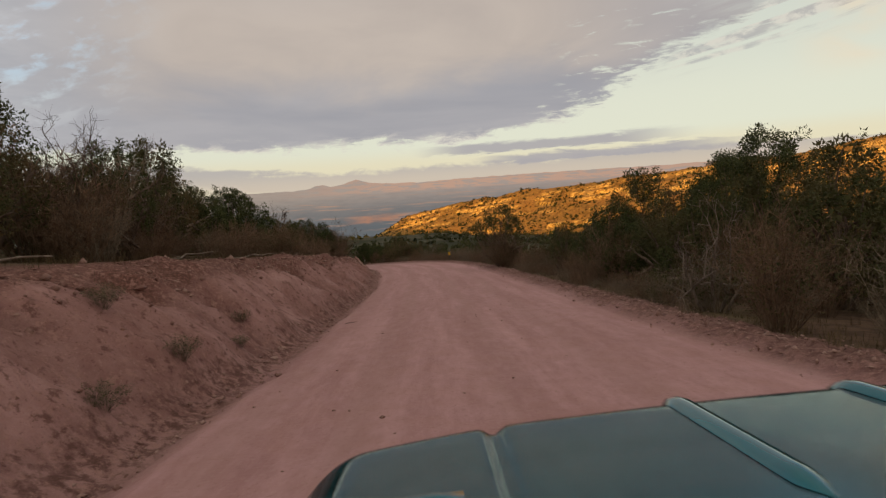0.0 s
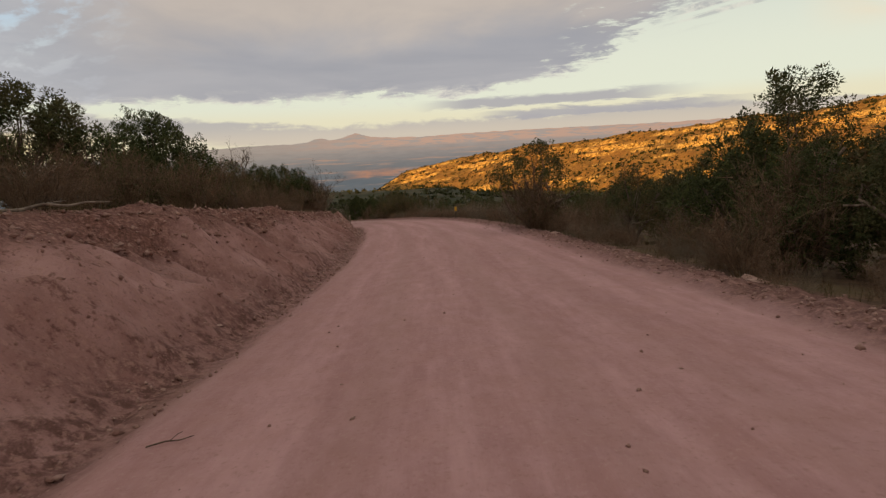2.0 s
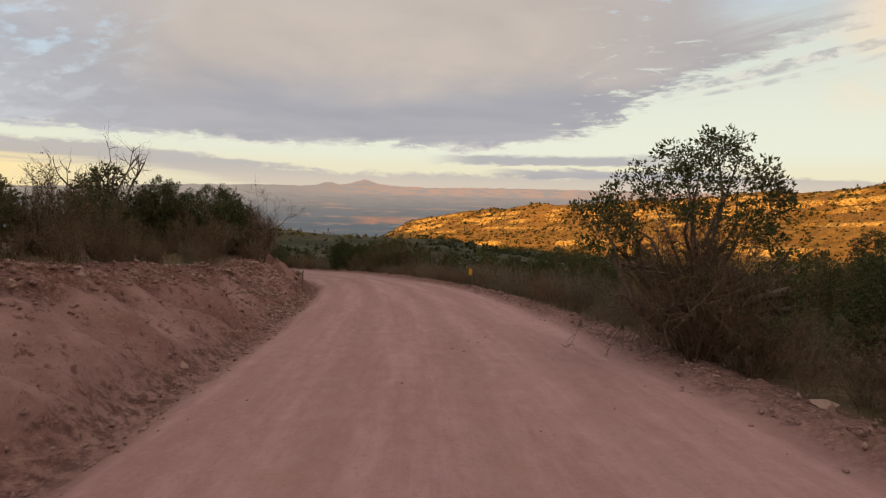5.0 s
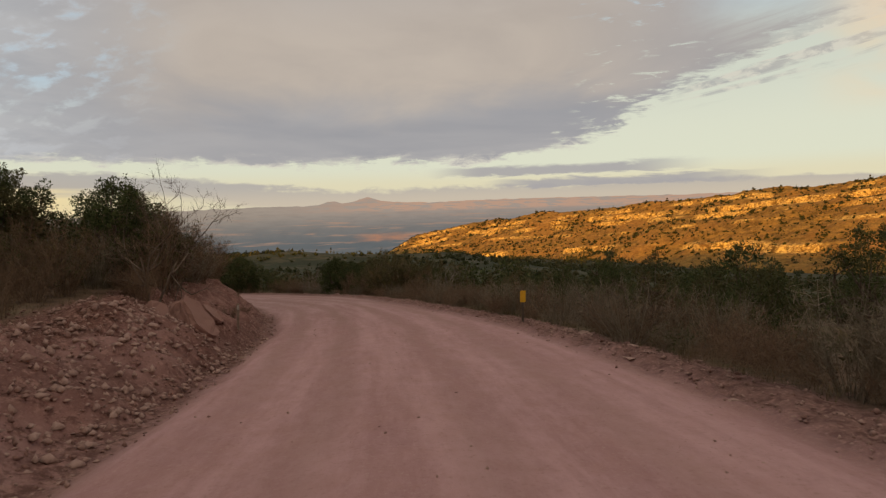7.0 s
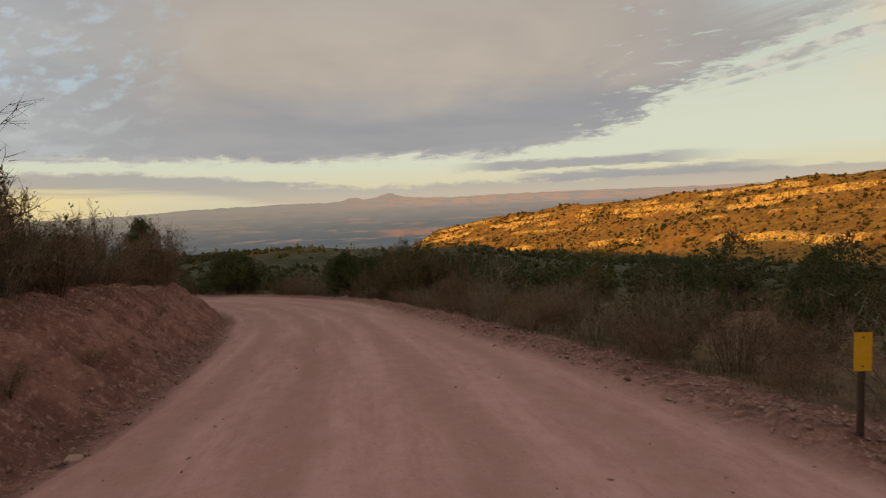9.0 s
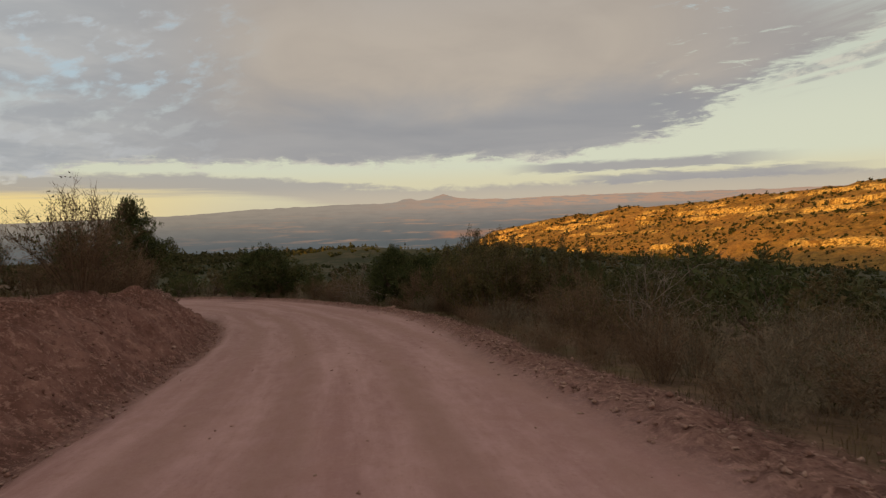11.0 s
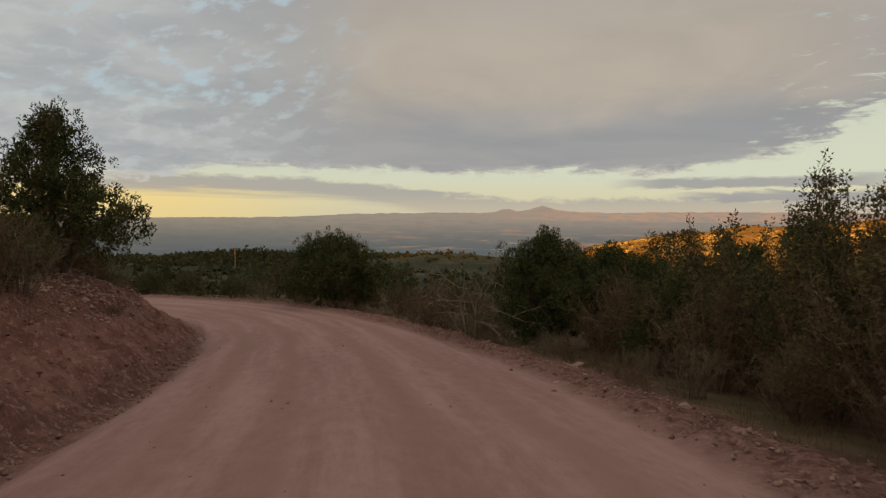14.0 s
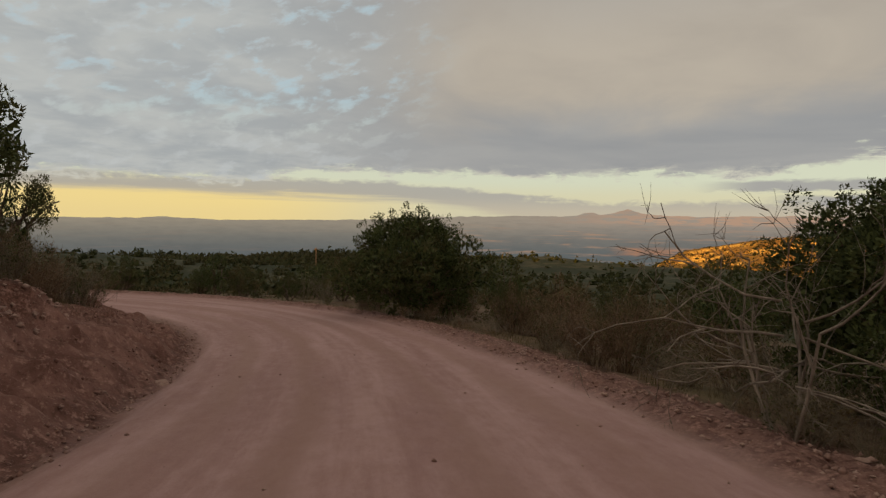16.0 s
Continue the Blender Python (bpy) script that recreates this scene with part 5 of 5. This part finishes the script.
def gravel(name, n, bands, lo, hi, seed, label, power=2.2):
    r = np.random.default_rng(seed)
    xy = band(bands)(r, n)
    z = land(xy[:, 0], xy[:, 1])[0]
    sz = lo + (hi - lo) * r.uniform(0, 1, n) ** power
    oct_v = np.array([(1, 0, 0), (0, 1, 0), (-1, 0, 0), (0, -1, 0), (0, 0, 1), (0, 0, -1)], float)
    oct_f = np.array([(0, 1, 4), (1, 2, 4), (2, 3, 4), (3, 0, 4), (1, 0, 5), (2, 1, 5), (3, 2, 5), (0, 3, 5)])
    v = oct_v[None] * r.uniform(0.45, 1.2, (n, 6, 1)) * (sz[:, None, None] * 0.5) * r.uniform(0.45, 1.35, (n, 1, 3))
    a = r.uniform(0, 6.28, n)
    ca, sa = np.cos(a)[:, None], np.sin(a)[:, None]
    v = np.stack([v[..., 0] * ca - v[..., 1] * sa, v[..., 0] * sa + v[..., 1] * ca, v[..., 2] * 0.75], -1)
    v += np.column_stack([xy, z + sz * 0.12])[:, None]
    b = Build()
    b.add(v.reshape(-1, 3), (oct_f[None] + (np.arange(n) * 6)[:, None, None]).reshape(-1, 3))
    ob = new(name, b.mesh(name, M_SLAB if name == "bank_rubble" else M_ROCK))
    return tagged(ob, label, "gravel", kind="stuff")


gravel("gravel", 17000, [(-4, 112, 3.6, 5.5), (-4, 112, 3.9, 5.1), (-4, 112, 3.9, 4.8), (-4, 112, 4.0, 4.6), (-4, 112, 3.9, 4.5), (-4, 112, -3.7, -2.9), (-4, 112, -3.4, -3.0)], 0.015, 0.10, 1, "pale broken gravel along the road edges")
gravel("bank_rubble", 11000, [(-4, 112, -6.4, -3.6), (18, 46, -6.8, -4.6), (36, 52, -6.0, -3.3), (56, 104, -5.2, -3.1)], 0.015, 0.12, 2, "small stones and clods over the cut bank")
gravel("bank_edge_stones", 1500, [(6, 50, -6.0, -4.6), (14, 46, -5.6, -4.7)], 0.03, 0.19, 4, "pale broken stones along the top edge of the cut bank", 1.8)
gravel("bank_stones", 2600, [(38, 49, -6.0, -3.2), (41, 48, -5.2, -3.3), (84, 92, -6.4, -4.6)], 0.03, 0.19, 7, "broken pale stones bedded in the bank", 1.7)
gravel("road_pebbles", 1500, [(-4, 112, -3.0, 3.9)], 0.012, 0.06, 3, "sparse pebbles on the road surface", 3.0)


# ---- woods and scrub farther off ----
def far_scrub(name, pts, sizes, leaves_n, seed, label, mat=M_FAR, solid=False):
    r = np.random.default_rng(seed)
    b = Build()
    n = len(pts)
    p = r.normal(size=(n, leaves_n, 3))
    p /= np.linalg.norm(p, axis=2)[..., None]
    lump = 1 + 0.35 * np.sin(p[..., 0] * 4 + r.uniform(0, 6, (n, 1))) * np.sin(p[..., 1] * 4 + r.uniform(0, 6, (n, 1)))
    pos = p * [1, 1, 0.85] * (r.uniform(0.45, 1.0, (n, leaves_n)) * lump)[..., None]
    pos[..., 2] = abs(pos[..., 2] + 0.35)
    out = p + r.normal(size=p.shape) * 0.6 + [0, 0, 0.4]
    out /= np.linalg.norm(out, axis=2)[..., None]
    side = np.cross(out, r.normal(size=p.shape))
    side /= np.linalg.norm(side, axis=2)[..., None]
    ln = (2.6 if leaves_n < 60 else 2.0) / leaves_n**0.5 * r.uniform(0.6, 1.3, (n, leaves_n, 1))
    tri = np.stack([pos - side * ln * 0.4, pos + side * ln * 0.4, pos + out * ln * 0.8], 2)
    if solid:
        ico = LUMP
        core = ico[None] * [0.62, 0.62, 0.5] + [0, 0, 0.3]
        core = core * (1 + r.normal(size=(n, 1, 1, 3)) * 0.12) + r.normal(size=(n, *ico.shape)) * 0.07
        tri = np.concatenate([tri, core], 1)
        leaves_n += len(ico)
    tri = tri * (sizes * 0.5)[:, None, None, None] + np.asarray(pts)[:, None, None]
    b.add(tri.reshape(-1, 3), np.arange(n * leaves_n * 3).reshape(-1, 3))
    ob = new(name, b.mesh(name, mat))
    return tagged(ob, label, "scrub", kind="stuff")


r9 = np.random.default_rng(99)


def wood_points(n, x0, x1, y0, y1, keep):
    x_, y_ = r9.uniform(x0, x1, n), r9.uniform(y0, y1, n)
    z_, s_, o_, _, _ = land(x_, y_)
    k = keep(x_, y_, s_, o_)
    return np.column_stack([x_, y_, z_])[k]


mid_pts = wood_points(2300, -130, 130, 10, 210, lambda x_, y_, s_, o_: ((o_ > 18) | (o_ < -18)) & (np.hypot(x_ + 8, y_ - 45) > 22) & ~((o_ > -6) & (o_ < 6)) & (vnoise(x_ * 0.08, y_ * 0.08, 4) > 0.22))
far_scrub("woodland", mid_pts, r9.uniform(1.2, 3.6, len(mid_pts)), 46, 1, "scattered olive junipers and brush on the near slopes", M_FAR, True)
low_pts = wood_points(2600, -60, 60, -6, 130, lambda x_, y_, s_, o_: ((o_ > 6.5) | (o_ < -7.5)) & (abs(o_) < 32))
far_scrub("undergrowth", low_pts, r9.uniform(0.4, 1.2, len(low_pts)), 40, 8, "low brown and olive scrub between the junipers", M_LOW)
far_pts = wood_points(9500, -900, 420, 60, 700, lambda x_, y_, s_, o_: (np.hypot(x_, y_ - 40) > 125) & (x_ > -2.1 * y_ - 60) & (x_ < 0.9 * y_) & (vnoise(x_ * 0.03, y_ * 0.03, 6) > 0.3) & ((x_ < 0.1 * y_) | (vnoise(x_ * 0.9, y_ * 0.9, 8) > 0.5)))
far_scrub("valley_woods", far_pts, r9.uniform(1.3, 3.8, len(far_pts)), 8, 2, "dark juniper woods over the valley and low hills", M_FAR, True)
far2 = wood_points(7000, -1300, 420, 300, 1350, lambda x_, y_, s_, o_: (np.hypot(x_, y_) > 480) & (x_ < 0.25 * y_) & (x_ > -1.9 * y_))
knoll = np.concatenate([r9.normal(size=(650, 2)) * mr * 0.75 + [mx, my] for mx, my, mz, mr in MOUNDS])
floor_ = np.column_stack([r9.uniform(-60, 450, 3000), r9.uniform(430, 1020, 3000)])
more = np.concatenate([knoll, floor_])
more = np.column_stack([more, land(more[:, 0], more[:, 1])[0]])
far_scrub("knoll_woods", more, r9.uniform(2.5, 6.5, len(more)), 12, 6, "dark junipers dotted over the far knolls and the valley floor")
far_scrub("far_woods", far2, r9.uniform(3.5, 8.0, len(far2)), 14, 5, "juniper woods on the farther low hills")
dens = 0.35 + 0.65 * ramp(fbm(hx.ravel() * 0.03, hy.ravel() * 0.03, 3, 301), 0.3, 0.6)
sel = (r9.random(hx.size) < 0.15 * dens) & (hz.ravel() > -75)
hp_ = np.column_stack([hx.ravel(), hy.ravel(), hz.ravel() - 0.1])[sel]
hs_ = r9.uniform(1.5, 3.6, len(hp_)) * np.where(r9.random(len(hp_)) < 0.2, 1.8, 1.0)
far_scrub("hill_junipers", hp_, hs_ * 0.9, 9, 3, "small junipers dotted over the sunlit hillside", M_HILLBUSH, True)


# ---- road furniture ----
def plain(name, colour, rough=0.6, metal=0.0, grain=30.0, vary=0.35, coat=0.0, spec=0.4):
    mat, k, out = material(name)
    pos = k.n("TexCoord").outputs["Object"]
    n, f = k.noise(pos, grain * 0.2, 4), k.noise(pos, grain, 5, 0.65)
    dark_ = tuple(c * (1 - vary) for c in colour)
    c = k.mix(k.step(k.m("ADD", k.m("MULTIPLY", n, 0.6), k.m("MULTIPLY", f, 0.4)), 0.4, 0.62), dark_, colour)
    finish(k, out, c, rough, f, 0.12, 0.004, metal, spec, coat)
    return mat


M_YELLOW = plain("yellow_sheeting", (0.62, 0.33, 0.012), 0.45, vary=0.12)
M_STEEL = plain("weathered_steel", (0.14, 0.11, 0.09), 0.6, 0.6)
M_FIBRE = plain("brown_fibre_post", (0.24, 0.17, 0.135), 0.7)
M_WHITE = plain("worn_white_sticker", (0.38, 0.34, 0.31), 0.6)
M_POLE = plain("weathered_pole_wood", (0.36, 0.20, 0.11), 0.9)


def box(bm, x0, x1, y0, y1, z0, z1, bevel=0.0):
    m = Matrix.Translation(((x0 + x1) / 2, (y0 + y1) / 2, (z0 + z1) / 2)) @ Matrix.Diagonal((x1 - x0, y1 - y0, z1 - z0, 1))
    g = bmesh.ops.create_cube(bm, size=1.0, matrix=m)
    if bevel:
        es = {e for v in g["verts"] for e in v.link_edges}
        bmesh.ops.bevel(bm, geom=list(es), offset=bevel, segments=2, affect="EDGES")
    return bm


def marker(x, y, turn):
    root = new("road_marker")
    bm = bmesh.new()
    for a, c in ((-0.025, -0.018), (0.018, 0.025)):
        box(bm, a, c, -0.016, 0.0, -0.3, 1.09, 0.002)
    box(bm, -0.018, 0.018, 0.0, 0.004, -0.3, 1.09)
    part("post", bm, M_STEEL, root)
    plate = part("plate", box(bmesh.new(), -0.064, 0.064, -0.022, -0.018, 0.825, 1.095, 0.0015), M_YELLOW, root, "plain yellow rectangular plate")
    for z in (0.86, 1.06):
        bm = bmesh.new()
        bmesh.ops.create_cone(bm, cap_ends=True, segments=8, radius1=0.008, radius2=0.006, depth=0.006, matrix=pose(0, -0.025, z, 90))
        part("bolt", bm, M_STEEL, plate)
    root.matrix_basis = pose(x, y, -4.48, 0, 1.0, turn)
    return tagged(root, "yellow object marker on a thin steel post beside the road", "road sign")


marker(0.29, 49.0, 4)


def delineator(x, y, turn):
    root = new("marker_post")
    bm = box(bmesh.new(), -0.032, 0.032, -0.006, 0.006, -0.3, 0.62, 0.003)
    part("post", bm, M_FIBRE, root)
    part("sticker", box(bmesh.new(), -0.026, 0.026, -0.0085, -0.0065, 0.46, 0.57), M_WHITE, root, "small worn pale sticker")
    root.matrix_basis = pose(x, y, ground_z(x, y), -3, 2, turn)
    return tagged(root, "thin flexible marker post at the foot of the bank", "marker post")


delineator(-6.6, 49.45, 8)


def pole(x, y, height):
    root = new("utility_pole")
    b = Build()
    b.tube([(0, 0, -0.5), (0, 0, height * 0.5), (0, 0, height)], [0.22, 0.20, 0.17], 8)
    child("shaft", b.mesh("pole_shaft", M_POLE, True), root)
    part("crossarm", box(bmesh.new(), -0.8, 0.8, -0.06, 0.06, height - 0.7, height - 0.55, 0.01), M_POLE, root)
    root.matrix_basis = pose(x, y, ground_z(x, y), 0, 0, 25)
    return tagged(root, "sunlit wooden utility pole far off in the scrub", "utility pole")


pole(-134.5, 243.0, 7.5)

# a fallen stick on the road, beside the ditch
b = Build()
b.tube([(-0.28, 0, 0.02), (-0.05, 0.03, 0.035), (0.12, -0.01, 0.03), (0.3, 0.05, 0.03)], [0.012, 0.011, 0.009, 0.005], 5)
b.tube([(0.0, 0.02, 0.03), (0.10, 0.13, 0.06), (0.16, 0.2, 0.05)], [0.008, 0.006, 0.003], 4)
b.tube([(0.1, 0.0, 0.03), (0.2, -0.1, 0.07)], [0.006, 0.003], 4)
stick = new("stick", b.mesh("stick", M_BARK, True))
stick.matrix_basis = pose(-2.23, 13.57, ground_z(-2.23, 13.57) + 0.005, 0, 0, 20) @ Matrix.Scale(0.5, 4)
tagged(stick, "small broken stick lying on the dirt road", "stick")
for x_, y_, ln, tn in ((-5.6, 7.0, 2.0, 60), (-5.9, 13.5, 2.4, 80), (-5.7, 18.0, 1.6, 40)):
    b = Build()
    r_ = np.random.default_rng(int(y_ * 10))
    q = np.linspace(-ln / 2, ln / 2, 7)
    pts_ = [(a, r_.normal() * 0.06, 0.03 + abs(r_.normal()) * 0.03) for a in q]
    b.tube(pts_, np.linspace(0.035, 0.012, 7), 6)
    b.tube([pts_[3], (pts_[3][0] + 0.3, 0.35, 0.10)], [0.014, 0.005], 4)
    br = new("fallen_branch", b.mesh("fallen_branch", M_DEAD, True))
    br.matrix_basis = pose(x_, y_, ground_z(x_, y_) + 0.03, 0, 0, tn)
    tagged(br, "dead grey branch lying along the top of the bank", "branch")


# ---- the vehicle at the start of the drive: open-topped, teal ----
def paint_material():
    mat, k, out = material("teal_paint")
    pos = k.n("TexCoord").outputs["Object"]
    n, f = k.noise(pos, 3.0, 4), k.noise(pos, 160, 2)
    dust = k.step(k.noise(pos, 7.0, 6, 0.65), 0.45, 0.80, 0.0, 0.06)
    c = k.mix(k.step(n, 0.35, 0.65), (0.001, 0.105, 0.145), (0.002, 0.14, 0.185))
    c = k.mix(dust, c, (0.36, 0.22, 0.18))
    finish(k, out, c, k.step(dust, 0.0, 0.06, 0.05, 0.14), f, 0.01, 0.001, 0.35, 0.4, 0.5)
    return mat


M_PAINT = paint_material()
M_BLACK = plain("black_trim", (0.022, 0.021, 0.020), 0.55)
M_TYRE = plain("tyre_rubber", (0.030, 0.026, 0.024), 0.85)
M_RIM = plain("grey_steel_rim", (0.30, 0.29, 0.28), 0.4, 0.8)
M_LENS = plain("headlight_lens", (0.75, 0.75, 0.72), 0.1, coat=1.0, vary=0.05)
M_SEAT = plain("black_vinyl", (0.035, 0.032, 0.030), 0.6)

XC, HALF, HOOD_Z = 0.50, 0.755, 1.18


def hood_height(x, y):
    u = (x - XC) / HALF
    z = HOOD_Z + 0.022 * (1 - u * u) + 0.015 * (1.12 - y)
    z -= 0.10 * max(0.0, (abs(u) - 0.80) / 0.20) ** 2.2
    yf = 1.16 - 0.10 * max(0.0, abs(u) - 0.45) ** 1.5 * 2
    z -= 0.13 * max(0.0, (y - (yf - 0.16)) / 0.16) ** 2.4
    z -= 0.016 * math.exp(-((x - 0.13) / 0.016) ** 2) * min(1, max(0, (y - 0.52) / 0.1)) + 0.016 * math.exp(-((x - 1.17) / 0.016) ** 2) * min(1, max(0, (y - 0.52) / 0.1))
    return z


def hood_front(u):
    return 1.16 - 0.10 * max(0.0, abs(u) - 0.45) ** 1.5 * 2 - 0.20 * max(0.0, (abs(u) - 0.86) / 0.14) ** 2


def vehicle():
    root = new("off_road_vehicle")
    # hood: one pressed panel
    bm = bmesh.new()
    nx_, ny_ = 140, 44
    rows = []
    for i in range(nx_ + 1):
        u = -1 + 2 * i / nx_
        x = XC + u * HALF
        f = hood_front(u)
        rows.append([bm.verts.new((x, 0.40 + (f - 0.40) * j / ny_, hood_height(x, 0.40 + (f - 0.40) * j / ny_))) for j in range(ny_ + 1)])
    for a_, b_ in zip(rows, rows[1:]):
        for j in range(ny_):
            bm.faces.new((a_[j], b_[j], b_[j + 1], a_[j + 1]))
    bmesh.ops.solidify(bm, geom=bm.faces[:], thickness=0.012)
    for f in bm.faces:
        f.smooth = True
    hood = part("hood", bm, M_PAINT, root, "glossy teal pressed steel hood")
    for xr in (0.49, 0.83):          # raised ribs
        bm = bmesh.new()
        ring = []
        for j in range(25):
            y = 0.56 + (1.10 - 0.56) * j / 24
            w = 0.022 * min(1, (j + 0.4) / 2.5)
            h_ = 0.014 * min(1, j / 3)
            ring.append([bm.verts.new((xr + dx_ * w, y, hood_height(xr + dx_ * w, y) + dz_ * h_ + 0.001)) for dx_, dz_ in ((-1, 0), (-0.6, 0.8), (0, 1), (0.6, 0.8), (1, 0))])
        for a_, b_ in zip(ring, ring[1:]):
            for q in range(4):
                bm.faces.new((a_[q], a_[q + 1], b_[q + 1], b_[q])).smooth = True
        part("rib", bm, M_PAINT, hood)
    for j in range(5):                      # louvres
        bm = bmesh.new()
        y0 = 0.47 + 0.052 * j
        for i in range(13):
            x = -0.18 + 0.24 * i / 12
            e = 0.012 * min(1, min(i, 12 - i) / 1.5)
            z = hood_height(x, y0)
            for dy_, dz_ in ((0.0, 0.001), (0.008, e), (0.03, e * 0.8), (0.042, 0.001)):
                bm.verts.new((x, y0 + dy_, hood_height(x, y0 + dy_) + dz_))
        bm.verts.ensure_lookup_table()
        for i in range(12):
            for q in range(3):
                bm.faces.new([bm.verts[k_] for k_ in (4 * i + q, 4 * i + 4 + q, 4 * i + 5 + q, 4 * i + 1 + q)]).smooth = True
        part("louvre", bm, M_PAINT, hood, "row of raised teal cooling louvre")

    def side(x0, x1):
        """A fender and flank, cut by wheel arches."""
        bm = bmesh.new()
        prof = [(1.02, 0.62), (1.06, 1.02), (0.95, 1.09), (0.36, 1.12), (0.30, 0.98), (-2.55, 0.98), (-2.62, 0.55)]
        for yc in (-2.0, 0.55):
            arch = [(yc + 0.47 * math.cos(a), 0.42 + 0.47 * math.sin(a)) for a in np.linspace(0.35, math.pi - 0.35, 11)]
            prof += arch[::-1] if yc < -1 else arch[::-1]
        lo = [bm.verts.new((x0, y, z)) for y, z in prof]
        f = bm.faces.new(lo)
        ext = bmesh.ops.extrude_face_region(bm, geom=[f])
        bmesh.ops.translate(bm, verts=[v for v in ext["geom"] if isinstance(v, bmesh.types.BMVert)], vec=(x1 - x0, 0, 0))
        bmesh.ops.recalc_face_normals(bm, faces=bm.faces[:])
        return bm

    part("fender", side(XC - HALF + 0.01, XC - HALF + 0.14), M_PAINT, root)
    part("fender", side(XC + HALF - 0.14, XC + HALF - 0.01), M_PAINT, root)
    bm = box(bmesh.new(), XC - 0.66, XC + 0.66, 0.98, 1.04, 0.62, 1.04, 0.02)
    grille = part("grille", bm, M_PAINT, root)
    for i in range(7):
        x = XC - 0.24 + 0.08 * i
        part("slot", box(bmesh.new(), x - 0.018, x + 0.018, 1.036, 1.046, 0.70, 0.98, 0.004), M_BLACK, grille)
    for x in (XC - 0.48, XC + 0.48):
        bm = bmesh.new()
        bmesh.ops.create_cone(bm, cap_ends=True, segments=24, radius1=0.095, radius2=0.085, depth=0.05, matrix=pose(x, 1.055, 0.86, -90))
        part("headlight", bm, M_LENS, root)
    part("bumper", box(bmesh.new(), XC - 0.82, XC + 0.82, 1.10, 1.24, 0.50, 0.64, 0.02), M_BLACK, root)
    part("cowl", box(bmesh.new(), XC - 0.78, XC + 0.78, 0.24, 0.42, 0.98, 1.165, 0.03), M_PAINT, root)
    part("dashboard", box(bmesh.new(), XC - 0.64, XC + 0.64, 0.06, 0.26, 0.78, 1.08, 0.04), M_BLACK, root)
    part("floor_pan", box(bmesh.new(), XC - 0.66, XC + 0.66, -2.55, 0.98, 0.44, 0.52), M_BLACK, root)
    part("tailgate", box(bmesh.new(), XC - 0.66, XC + 0.66, -2.62, -2.55, 0.52, 0.98, 0.01), M_PAINT, root)
    for x in (XC - 0.36, XC + 0.36):
        seat = part("seat", box(bmesh.new(), x - 0.24, x + 0.24, -0.95, -0.45, 0.52, 0.78, 0.05), M_SEAT, root)
        part("backrest", box(bmesh.new(), x - 0.24, x + 0.24, -1.10, -0.95, 0.70, 1.25, 0.05), M_SEAT, seat)
    for yc in (-2.0, 0.55):
        for x in (XC - HALF + 0.10, XC + HALF - 0.10):
            bm = bmesh.new()
            prof = [(0.22, -0.10), (0.34, -0.125), (0.385, -0.10), (0.40, -0.05), (0.40, 0.05), (0.385, 0.10), (0.34, 0.125), (0.22, 0.10)]
            n_ = 32
            rg = [[bm.verts.new((x + w_, yc + r_ * math.cos(2 * math.pi * i / n_), 0.41 + r_ * math.sin(2 * math.pi * i / n_))) for r_, w_ in prof] for i in range(n_)]
            for i in range(n_):
                a_, b_ = rg[i], rg[(i + 1) % n_]
                for q in range(len(prof)):
                    bm.faces.new((a_[q], a_[(q + 1) % 8], b_[(q + 1) % 8], b_[q])).smooth = True
            tyre = part("tyre", bm, M_TYRE, root)
            bm = bmesh.new()
            bmesh.ops.create_cone(bm, cap_ends=True, segments=28, radius1=0.235, radius2=0.235, depth=0.16, matrix=pose(x, yc, 0.41, 0, 90))
            part("rim", bm, M_RIM, tyre)
    h_ = 1.2
    root.matrix_basis = pose(0.0, 0.0, -0.055, -5.4, -2.0, h_)
    return tagged(root, "open-topped teal off-road vehicle with louvred hood on the dirt road", "car")


vehicle()
